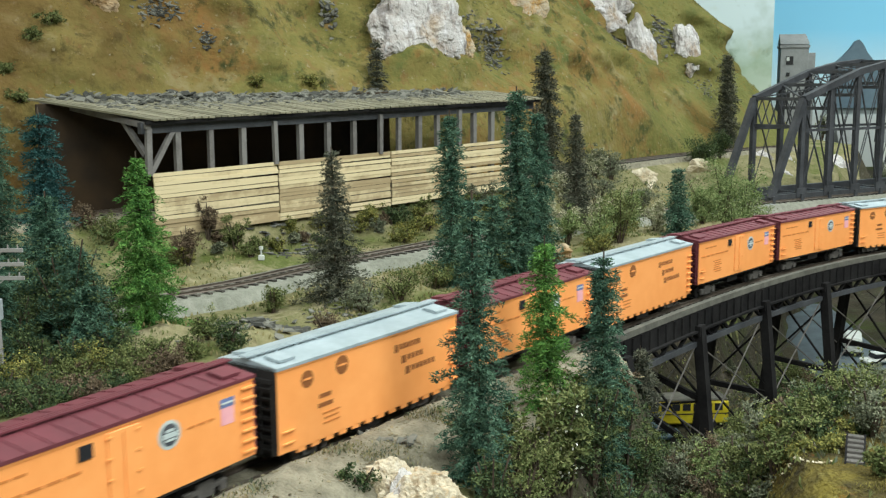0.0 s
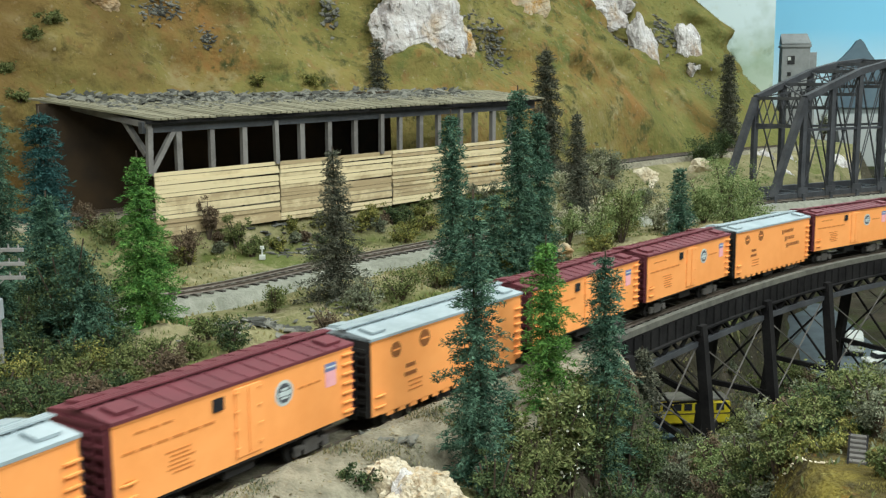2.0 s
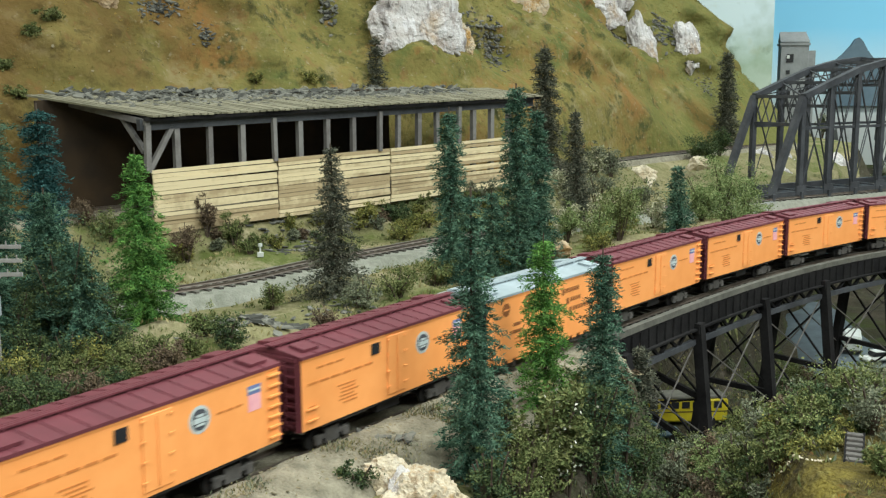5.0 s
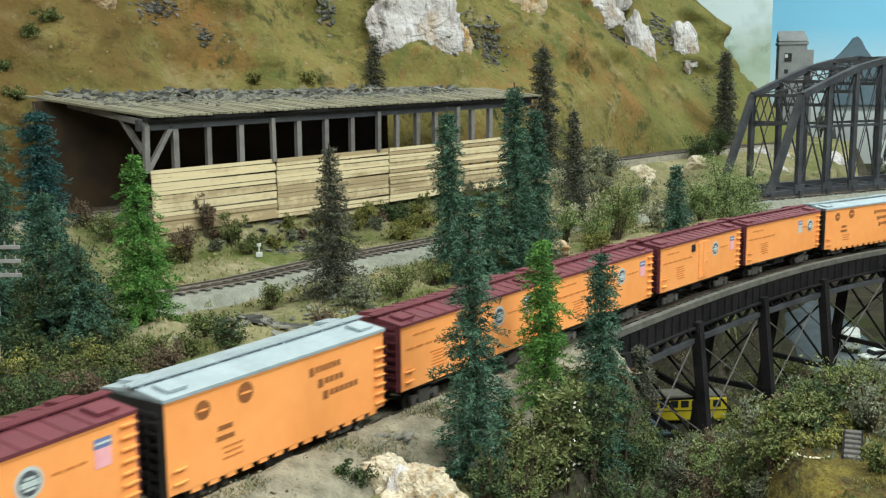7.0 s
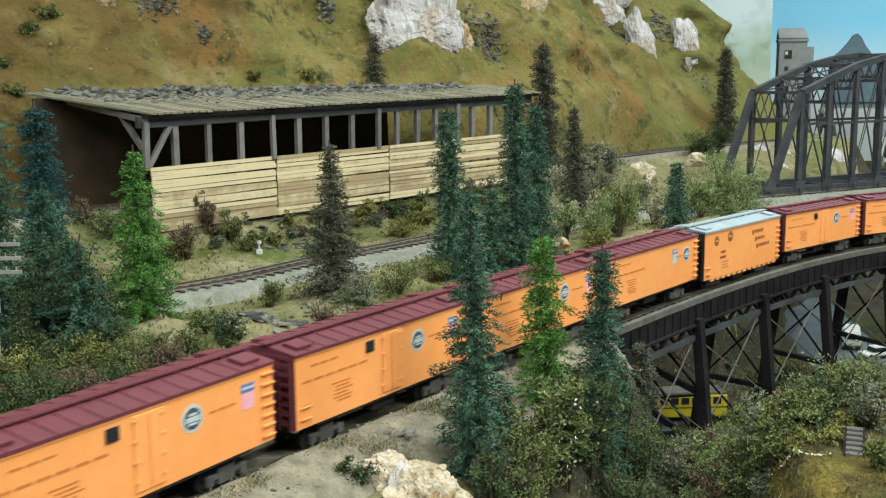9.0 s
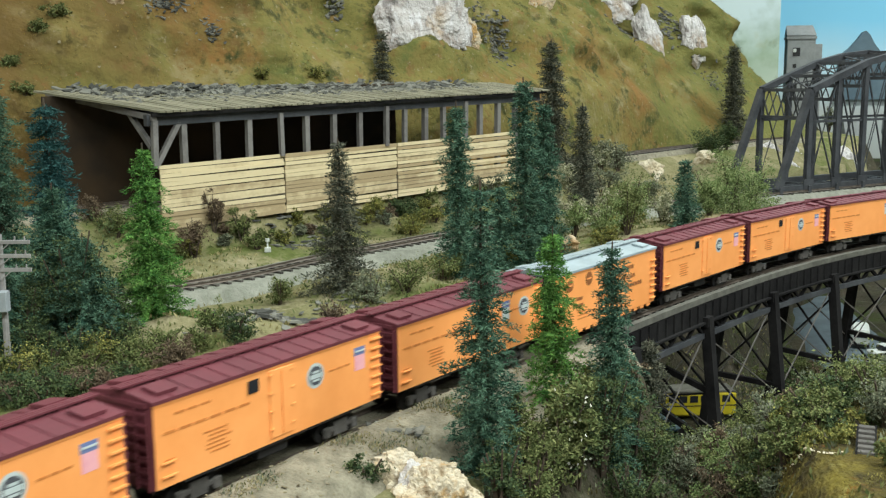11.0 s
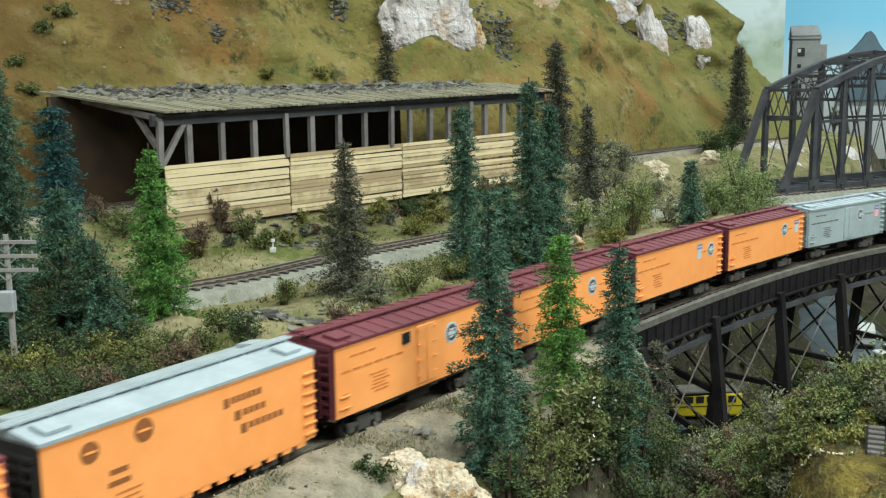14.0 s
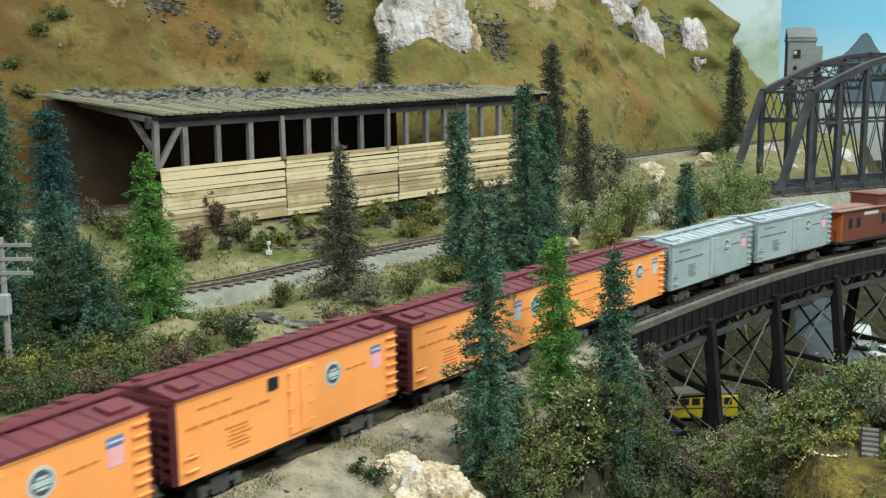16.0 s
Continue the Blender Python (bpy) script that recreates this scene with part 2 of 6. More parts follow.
M_YELLOW = mat("yellow_bus_paint", (0.62, 0.50, 0.02), (0.52, 0.42, 0.02), 60, 0.5, 0)
M_WHITE = mat("white_vehicle_paint", (0.58, 0.60, 0.57), (0.50, 0.52, 0.49), 60, 0.5, 0)
M_BLUECAR = mat("dark_blue_vehicle_paint", (0.03, 0.07, 0.10), (0.04, 0.08, 0.11), 60, 0.4, 0)
M_GLASS = mat("dark_window", (0.02, 0.022, 0.025), (0.03, 0.03, 0.035), 60, 0.15, 0)
M_BOXGREY = mat("pale_grey_metal_box", (0.33, 0.36, 0.38), (0.27, 0.30, 0.32), 120, 0.6, 0.05)
M_POLE = mat("grey_pole_wood", (0.30, 0.29, 0.28), (0.22, 0.21, 0.205), 90, 0.85, 0.2)


# ---- mesh helpers ----
def link(name, bm, material, parent=None, label=""):
    me = bpy.data.meshes.new(name)
    bm.normal_update()
    bm.to_mesh(me)
    bm.free()
    if material:
        me.materials.append(material)
    ob = new(name, me)
    if parent:
        ob.parent = parent
    if label:
        ob["label"] = label
    return ob


def part(name, bm, material, parent, label=""):
    return link(name, bm, material, parent, label)


def thing(name, label, category, group="", kind="", m=None):
    e = new(name)
    e.empty_display_size = 0.01
    if m is not None:
        e.matrix_basis = m
    return tagged(e, label, category, group, kind)


def box(bm, x0, x1, y0, y1, z0, z1, m=None, bevel=0.0):
    vs = [bm.verts.new((x, y, z)) for x in (x0, x1) for y in (y0, y1) for z in (z0, z1)]
    fs = [bm.faces.new([vs[i] for i in q]) for q in ((0, 1, 3, 2), (4, 6, 7, 5), (0, 4, 5, 1), (2, 3, 7, 6), (0, 2, 6, 4), (1, 5, 7, 3))]
    if m is not None:
        for v in vs:
            v.co = m @ v.co
    if bevel:
        es = list({e for f in fs for e in f.edges})
        bmesh.ops.bevel(bm, geom=es, offset=bevel, segments=1, affect="EDGES")
    return bm


def boxes(*bs, bevel=0.0):
    bm = bmesh.new()
    for b in bs:
        box(bm, *b, bevel=bevel)
    return bm


def beam(bm, a, b, w, h, up=(0, 0, 1)):
    """A squared bar from a to b, w wide and h high."""
    a, b = Vector(a), Vector(b)
    d = (b - a).normalized()
    side = d.cross(Vector(up))
    if side.length < 1e-4:
        side = d.cross(Vector((0, 1, 0)))
    side.normalize()
    u = side.cross(d)
    vs = [bm.verts.new(p + side * sx * w / 2 + u * sz * h / 2) for p in (a, b) for sx, sz in ((-1, -1), (1, -1), (1, 1), (-1, 1))]
    for q in ((3, 2, 1, 0), (4, 5, 6, 7), (0, 1, 5, 4), (1, 2, 6, 5), (2, 3, 7, 6), (3, 0, 4, 7)):
        bm.faces.new([vs[i] for i in q])
    return bm


def beams(lst, w, h, up=(0, 0, 1)):
    bm = bmesh.new()
    for a, b in lst:
        beam(bm, a, b, w, h, up)
    return bm


def sweep(bm, pts, w, h):
    """One squared bar bent along level points."""
    prev = None
    for i, p in enumerate(pts):
        d = (pts[min(len(pts) - 1, i + 1)] - pts[max(0, i - 1)]).normalized()
        n = Vector((d.y, -d.x, 0))
        ring = [bm.verts.new(p + n * sx * w / 2 + Vector((0, 0, sz * h / 2))) for sx, sz in ((-1, -1), (1, -1), (1, 1), (-1, 1))]
        if prev:
            for k in range(4):
                bm.faces.new((prev[k], prev[(k + 1) % 4], ring[(k + 1) % 4], ring[k]))
        else:
            bm.faces.new(ring[::-1])
        prev = ring
    bm.faces.new(prev)
    return bm


def disc(bm, c, r0, r1, z0, z1, n=16):
    """A tapered round bar along z."""
    lo = [bm.verts.new((c[0] + r0 * math.cos(k * math.tau / n), c[1] + r0 * math.sin(k * math.tau / n), z0)) for k in range(n)]
    hi = [bm.verts.new((c[0] + r1 * math.cos(k * math.tau / n), c[1] + r1 * math.sin(k * math.tau / n), z1)) for k in range(n)]
    for k in range(n):
        bm.faces.new((lo[k], lo[(k + 1) % n], hi[(k + 1) % n], hi[k]))
    bm.faces.new(hi), bm.faces.new(lo[::-1])
    return bm


def sheet(name, verts, faces, material, label="", category="", kind="structure", smooth=True):
    me = bpy.data.meshes.new(name)
    me.from_pydata(verts, [], faces)
    me.materials.append(material)
    if smooth:
        for p in me.polygons:
            p.use_smooth = True
    return tagged(new(name, me), label, category, kind=kind)


def fbm(x, y, z=0.0, o=4):
    return noise.fractal(Vector((x, y, z)), 1.0, 2.0, o)


def smooth(a, b, x):
    t = min(1.0, max(0.0, (x - a) / (b - a)))
    return t * t * (3 - 2 * t)


# ---- the plan ----
RAIL = 0.329
BENCH = 0.322


def track_line():
    """The main line: distance along it, place and heading; it bends to the right as it goes off."""
    ds = 0.004
    s = np.arange(-3.0, 3.4, ds)
    c = np.clip(s, -0.3, 0.78)
    psi = math.radians(55.07) - 0.1901 * c + 0.567 * c * c / 2 - 6.1483 * c ** 3 / 6
    x, y = np.cumsum(np.cos(psi)) * ds, np.cumsum(np.sin(psi)) * ds
    i = np.argmin(abs(s))
    return s, x - x[i] - 0.0215, y - y[i] + 0.5454, psi


TS, TX, TY, TP = track_line()


def on_track(s):
    return float(np.interp(s, TS, TX)), float(np.interp(s, TS, TY)), float(np.interp(s, TS, TP))


def rise(s):
    """The near end of the line lies a little higher."""
    return 0.0022 * (1 - smooth(-0.2, 0.14, s))


def poly_at(pts, n=60):
    """Even points with headings along a smooth line through pts."""
    P = [Vector((*p, 0)) for p in pts]
    out = []
    for i in range(len(P) - 1):
        p0, p1, p2, p3 = P[max(0, i - 1)], P[i], P[i + 1], P[min(len(P) - 1, i + 2)]
        for k in range(n):
            t = k / n
            out.append(0.5 * ((2 * p1) + (p2 - p0) * t + (2 * p0 - 5 * p1 + 4 * p2 - p3) * t * t + (3 * p1 - p0 - 3 * p2 + p3) * t ** 3))
    out.append(P[-1])
    return out


RIM = [(-0.75, -1.2), (-0.30, -0.1), (-0.09, 0.28), (-0.01, 0.43), (0.045, 0.54), (0.085, 0.635), (0.105, 0.70), (0.125, 0.80), (0.143, 0.93), (0.165, 1.05), (0.29, 1.215), (0.40, 1.40), (0.47, 1.58), (0.585, 1.85), (0.82, 2.15), (1.0, 2.6), (1.1, 3.6)]
RIMP = np.array([(p.x, p.y) for p in poly_at(RIM, 8)])
MID = [(-0.75, 0.45), (-0.42, 0.68), (-0.269, 0.832), (-0.193, 0.907), (-0.13, 1.00), (-0.052, 1.10), (0.02, 1.185), (0.15, 1.31), (0.33, 1.46), (0.50, 1.565), (1.25, 2.03)]
BACK = [(-1.1, 0.40), (-0.62, 0.86), (-0.33, 1.12), (0.10, 1.55), (0.289, 1.78), (0.495, 2.03), (0.75, 2.25)]
BACK_Z = 0.372
FOOT = [(-1.3, 0.55), (-0.85, 0.90), (-0.58, 1.08), (-0.45, 1.19), (-0.2, 1.40), (0.06, 1.60), (0.25, 1.84), (0.42, 2.06), (0.66, 2.27), (0.86, 2.50), (0.95, 3.0)]
FOOTP = poly_at(FOOT, 20)
BACKP = np.array([(p.x, p.y) for p in poly_at(BACK, 10)])
MIDP = np.array([(p.x, p.y) for p in poly_at(MID, 10)])
NEARP = np.array([on_track(s)[:2] for s in np.arange(-2.9, 0.31, 0.05)])


def side(P, x, y):
    """Distance to a line of points; positive on its right."""
    a, b = P[:-1], P[1:]
    d = b - a
    t = np.clip(((x - a[:, 0]) * d[:, 0] + (y - a[:, 1]) * d[:, 1]) / (d ** 2).sum(1), 0, 1)
    q = a + d * t[:, None]
    r = np.hypot(x - q[:, 0], y - q[:, 1])
    i = int(r.argmin())
    s = d[i, 1] * (x - a[i, 0]) - d[i, 0] * (y - a[i, 1])
    return float(r[i]) * (1 if s > 0 else -1)


VALLEY = 0.085


def ground_z(x, y):
    n = fbm(x * 9, y * 9)
    d = side(RIMP, x, y)
    db = side(BACKP, x, y)
    z = BENCH - 0.004 + 0.008 * n
    z += (BACK_Z - 0.012 - z) * smooth(0.105, 0.047, db)
    dm, dn = abs(side(MIDP, x, y)), abs(side(NEARP, x, y))
    z += 0.012 * smooth(0.05, 0.09, dm) * smooth(0.05, 0.09, dn) * (0.3 + max(0, n)) * smooth(0.02, 0.09, db)
    if d > 0:
        low = VALLEY + 0.006 * n + 0.07 * (1 - smooth(1.12, 1.36, y))
        z = low + (z - low) * (1 - smooth(-0.012, 0.15 - 0.065 * smooth(0.58, 0.68, y) - 0.03 * smooth(0.8, 0.9, y), d + 0.015 * n)) if d < 0.2 else low
        r = min(0.45, max(0.1, x / max(0.3, y)))
        k = 0.5 - (0.378 - 0.42 * max(0.0, r - 0.28)) * y - 2.6 * max(0, y - 0.86) - 1.3 * max(0, 0.17 - x) + 0.012 * n
        k += 0.045 * math.exp(-(((x - 0.165) / 0.030) ** 2 + ((y - 0.44) / 0.05) ** 2))
        k = min(k, 0.345)
        z = max(z, k)
        z += (0.22 + 0.02 * n - z) * smooth(2.05, 2.7, y)
    z = z - (z - BENCH + 0.009) * smooth(0.045, 0.022, dn) * (1 if d < 0.02 else 0)
    z = z - (z - BENCH + 0.009) * smooth(0.045, 0.022, dm) * (1 if d < 0.02 else 0)
    return z
from mathutils.bvhtree import BVHTree


# ---- setting ----
def build_ground():
    xs = np.concatenate([np.arange(-2.4, -0.8, 0.1), np.arange(-0.8, 0.95, 0.0125), np.arange(0.95, 3.6, 0.1)])
    ys = np.concatenate([np.arange(-2.6, 0.2, 0.1), np.arange(0.2, 2.0, 0.0125), np.arange(2.0, 3.9, 0.06)])
    v = [(float(x), float(y), ground_z(float(x), float(y))) for y in ys for x in xs]
    w = len(xs)
    f = [(j * w + i, j * w + i + 1, (j + 1) * w + i + 1, (j + 1) * w + i) for j in range(len(ys) - 1) for i in range(w - 1)]
    ob = sheet("ground", v, f, M_GROUND, "scenic ground with turf, grit and a valley", "ground")
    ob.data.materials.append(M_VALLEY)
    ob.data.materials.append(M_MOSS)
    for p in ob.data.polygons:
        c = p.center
        # Right of the rim the ground takes the darker valley material.
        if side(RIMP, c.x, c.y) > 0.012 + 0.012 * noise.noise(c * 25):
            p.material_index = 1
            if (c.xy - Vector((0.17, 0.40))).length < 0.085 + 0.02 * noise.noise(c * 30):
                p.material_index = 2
    return ob


def mountain_point(u, h):
    """A point of the mountain's face: u 0..1 along its foot, h metres above it."""
    k = u * (len(FOOTP) - 1)
    i = min(int(k), len(FOOTP) - 2)
    p = FOOTP[i].lerp(FOOTP[i + 1], k - i)
    d = (FOOTP[i + 1] - FOOTP[i]).normalized()
    back = Vector((-d.y, d.x, 0))
    lean = 0.12 * max(0, h) + (0.62 + 0.10 * smooth(0.8, 0.95, u)) * max(0, h - 0.125 * (1 - smooth(0.66, 0.75, u)))
    q = p + back * lean
    n = fbm(q.x * 5, q.y * 5 + h * 3, h * 5, 5)
    n2 = fbm(q.x * 22, q.y * 22, h * 22, 4)
    q += back * (-0.05 * n - 0.010 * n2) * smooth(0.08, 0.2, h)
    return q + Vector((0, 0, BACK_Z - 0.02 + h)), back


def build_mountain():
    nu, nh = 300, 110
    v, f = [], []
    for j in range(nh + 1):
        for i in range(nu + 1):
            v.append(mountain_point(i / nu, 0.95 * j / nh)[0])
    for j in range(nh):
        for i in range(nu):
            a = j * (nu + 1) + i
            f.append((a, a + 1, a + nu + 2, a + nu + 1))
    return sheet("mountain", v, f, M_MOUNT, "ochre and olive mountainside of scenic turf", "mountain")


build_ground()
MOUNT = build_mountain()
BVH = BVHTree.FromPolygons([v.co for v in MOUNT.data.vertices], [tuple(p.vertices) for p in MOUNT.data.polygons])


def glowless_paint(name, stops, axis="Z", lo=0.0, hi=1.0, blotch=None):
    m = bpy.data.materials.new(name)
    m.use_nodes = True
    N, L = m.node_tree.nodes, m.node_tree.links
    b = N["Principled BSDF"]
    b.inputs["Roughness"].default_value = 0.95
    tc, sep, rg, r = N.new("ShaderNodeTexCoord"), N.new("ShaderNodeSeparateXYZ"), N.new("ShaderNodeMapRange"), N.new("ShaderNodeValToRGB")
    L.new(tc.outputs["Object"], sep.inputs[0]), L.new(sep.outputs[axis], rg.inputs["Value"])
    rg.inputs["From Min"].default_value, rg.inputs["From Max"].default_value = lo, hi
    n = N.new("ShaderNodeTexNoise")
    n.inputs["Scale"].default_value, n.inputs["Detail"].default_value = 5, 6
    L.new(tc.outputs["Object"], n.inputs["Vector"])
    ma = N.new("ShaderNodeMath")
    ma.operation = "MULTIPLY_ADD"
    ma.inputs[1].default_value = blotch or 0.05
    L.new(n.outputs["Fac"], ma.inputs[0]), L.new(rg.outputs["Result"], ma.inputs[2]), L.new(ma.outputs[0], r.inputs["Fac"])
    while len(r.color_ramp.elements) < len(stops):
        r.color_ramp.elements.new(0.5)
    for e, (p, c) in zip(r.color_ramp.elements, stops):
        e.position, e.color = p, (*c, 1)
    L.new(r.outputs["Color"], b.inputs["Base Color"])
    return m


M_SKY = glowless_paint("painted_sky", [(0.0, (0.36, 0.38, 0.36)), (0.30, (0.48, 0.51, 0.50)), (0.44, (0.55, 0.76, 0.84)), (0.6, (0.25, 0.62, 0.86)), (1.0, (0.20, 0.54, 0.80))], lo=0.1, hi=1.1)
M_FOG = glowless_paint("painted_misty_hills", [(0.0, (0.16, 0.20, 0.07)), (0.35, (0.26, 0.31, 0.12)), (0.52, (0.28, 0.36, 0.22)), (0.66, (0.42, 0.49, 0.41)), (0.8, (0.32, 0.41, 0.32)), (1.0, (0.5, 0.6, 0.62))], lo=0.25, hi=0.8, blotch=0.55)



def painted_woods(m):
    """Soft dark green tree shapes in the mist of the painted hills."""
    N, L = m.node_tree.nodes, m.node_tree.links
    bs = N["Principled BSDF"]
    base = bs.inputs["Base Color"].links[0].from_socket
    tc = N.new("ShaderNodeTexCoord")
    for sc, col, lo, hi in ((6, (0.10, 0.15, 0.05), 0.52, 0.70), (17, (0.07, 0.11, 0.04), 0.58, 0.72), (9, (0.30, 0.27, 0.05), 0.58, 0.74)):
        n, rg, mx = N.new("ShaderNodeTexNoise"), N.new("ShaderNodeMapRange"), N.new("ShaderNodeMix")
        mx.data_type = "RGBA"
        n.inputs["Scale"].default_value, n.inputs["Detail"].default_value = sc, 7
        rg.inputs["From Min"].default_value, rg.inputs["From Max"].default_value, rg.inputs["To Max"].default_value = lo, hi, 0.6
        L.new(tc.outputs["Object"], n.inputs["Vector"]), L.new(n.outputs["Fac"], rg.inputs["Value"]), L.new(rg.outputs["Result"], mx.inputs[0]), L.new(base, mx.inputs[6])
        mx.inputs[7].default_value = (*col, 1)
        base = mx.outputs[2]
    L.new(base, bs.inputs["Base Color"])


painted_woods(M_FOG)


def wallbox(name, x0, x1, y0, y1, z0, z1, material, label, category="wall"):
    return tagged(link(name, boxes((x0, x1, y0, y1, z0, z1)), material), label, category, kind="structure")


wallbox("backdrop", 0.6, 3.65, 3.55, 3.6, -0.2, 1.8, M_SKY, "painted blue sky backdrop board behind the layout", "backdrop")
wallbox("wall_north", -2.5, 3.7, 3.9, 4.0, -0.9, 1.8, M_WALLP, "plain painted room wall")
wallbox("wall_south", -2.5, 3.7, -2.8, -2.7, -0.9, 1.8, M_WALLP, "plain painted room wall")
wallbox("wall_west", -2.6, -2.5, -2.8, 4.0, -0.9, 1.8, M_WALLP, "plain painted room wall")
wallbox("wall_east", 3.7, 3.8, -2.8, 4.0, -0.9, 1.8, M_WALLP, "plain painted room wall")
wallbox("floor", -2.6, 3.8, -2.8, 4.0, -1.0, -0.9, M_WALLP, "plain grey room floor", "floor")
wallbox("ceiling", -2.6, 3.8, -2.8, 4.0, 1.8, 1.9, M_WALLP, "plain white room ceiling", "ceiling")


def misty_board():
    bm = bmesh.new()
    beam(bm, (0.45, 2.92, 0.6), (0.929, 3.02, 0.6), 0.02, 1.6)
    return tagged(link("backdrop_hills", bm, M_FOG), "painted backdrop board of misty green hills", "backdrop", kind="structure")


misty_board()


# ---- tracks ----
def ribbon(name, pts, half, top, z0, material, label, category):
    """A bed with sloped sides along a line of points."""
    v, f = [], []
    for i, p in enumerate(pts):
        a, b = pts[max(0, i - 1)], pts[min(len(pts) - 1, i + 1)]
        d = (b - a).normalized()
        n = Vector((d.y, -d.x, 0))
        for o, z in ((-half - 0.012, z0 - 0.016), (-half, z0), (half, z0), (half + 0.012, z0 - 0.016)):
            q = p + n * (o + 0.003 * noise.noise(Vector((p.x * 60, p.y * 60, o * 40))))
            v.append((q.x, q.y, p.z + z + 0.0008 * noise.noise(q * 90)))
    for i in range(len(pts) - 1):
        for k in range(3):
            a = i * 4 + k
            f.append((a, a + 1, a + 5, a + 4))
    return sheet(name, v, f, material, label, category)


def lay_track(pts, zrail, label, t0, t1, bed=True):
    tr = thing("railway_track", label, "railway track", kind="structure")
    for o in (-0.00825, 0.00825):
        bm = bmesh.new()
        prev = None
        for i, p in enumerate(pts):
            a, b = pts[max(0, i - 1)], pts[min(len(pts) - 1, i + 1)]
            d = (b - a).normalized()
            n = Vector((d.y, -d.x, 0))
            ring = [bm.verts.new(p + n * (o + w) + Vector((0, 0, zrail + z))) for w, z in ((-0.0007, 0), (0.0007, 0), (0.0005, -0.0016), (0.0014, -0.0026), (-0.0014, -0.0026), (-0.0005, -0.0016))]
            if prev:
                for k in range(6):
                    bm.faces.new((prev[k], prev[(k + 1) % 6], ring[(k + 1) % 6], ring[k]))
            prev = ring
        part("rail", bm, M_RAIL, tr)
    cum, last, made, shared = 0.0, pts[0], 0, None
    for i in range(1, len(pts)):
        p = pts[i]
        cum += (p - last).length
        last = p
        if cum < 0.0072:
            continue
        cum = 0.0
        if not (t0 <= p.x <= t1):
            continue
        d = (pts[i] - pts[i - 1]).normalized()
        if shared is None:
            ob = part("tie", boxes((-0.0016, 0.0016, -0.0150, 0.0150, -0.0055, -0.0028)), M_TIE, tr)
            shared = ob.data
        else:
            ob = new("tie", shared)
            ob.parent = tr
        ob.matrix_basis = pose(p.x + random.uniform(-4e-4, 4e-4), p.y, zrail + p.z, 0, 0, math.degrees(math.atan2(d.y, d.x)) + random.uniform(-2, 2))
    return tr


def fine(pts, step=0.006):
    """Points of a line at an even step."""
    out, acc = [pts[0]], 0.0
    for a, b in zip(pts[:-1], pts[1:]):
        L = (b - a).length
        t = step - acc
        while t <= L:
            out.append(a.lerp(b, t / L))
            t += step
        acc = (acc + L) % step
    return out


MIDL, BACKL = fine(poly_at(MID, 20)), fine(poly_at(BACK, 20))
NEARL = [Vector((*on_track(s)[:2], rise(s))) for s in np.arange(-2.9, 3.3, 0.006)]
NEARG = [Vector((*on_track(s)[:2], rise(s))) for s in np.arange(-2.9, 0.195, 0.012)]
ribbon("roadbed", NEARG, 0.034, 0, RAIL - 0.0026, M_BALLAST, "tan and grey gravel track bed", "track bed")
ribbon("roadbed", MIDL[::2], 0.030, 0, RAIL - 0.0045, M_PALEBED, "pale grey gravel track bed", "track bed")
ribbon("roadbed", BACKL[::2], 0.030, 0, BACK_Z - 0.0045, M_BALLAST, "dusty gravel track bed under the shed", "track bed")


def bank_z(s, o):
    """Height of the raised gravel shoulder on the open side of the near track."""
    fade = 1 - smooth(0.02, 0.17, s)
    return RAIL + rise(s) - 0.0026 + (0.0085 * smooth(0.0155, 0.0205, o) - 0.0035 * smooth(0.028, 0.045, o) - 0.022 * smooth(0.045, 0.07, o)) * fade - 0.016 * (1 - fade) * smooth(0.03, 0.045, o)


def bank():
    v, f, O = [], [], [0.0150, 0.0175, 0.0195, 0.022, 0.026, 0.031, 0.037, 0.043, 0.049, 0.055, 0.062, 0.070]
    S = np.arange(-1.2, 0.172, 0.004)
    for a in S:
        x, y, h = on_track(float(a))
        for o in O:
            px, py = x + o * math.sin(h), y - o * math.cos(h)
            n = noise.noise(Vector((px * 70, py * 70, 1.0))) + 0.5 * noise.noise(Vector((px * 190, py * 190, 2.0)))
            w = o + 0.0012 * noise.noise(Vector((px * 45, py * 45, 5.0)))
            z = bank_z(float(a), o) + 0.0011 * n * smooth(0.015, 0.02, o)
            if a > -0.02 and o > 0.03:
                z = min(z, ground_z(px, py) + 0.002)
            v.append((x + w * math.sin(h), y - w * math.cos(h), z))
    k = len(O)
    for i in range(len(S) - 1):
        for j in range(k - 1):
            f.append((i * k + j, i * k + j + 1, (i + 1) * k + j + 1, (i + 1) * k + j))
    return sheet("embankment", v, f, M_BALLAST, "tan gravel bank beside the near track", "embankment")


bank()
lay_track(NEARL, RAIL, "rusty main line rails on dark ties", -0.35, 0.68)
lay_track(MIDL, RAIL, "rusty rails on dark ties in pale gravel", -0.42, 0.75)
lay_track(BACKL, BACK_Z, "rusty rails on dark ties beside the mountain", -0.50, 0.62)


# ---- train ----
BL, HW = 0.141, 0.0168
ZTOP = 0.0492


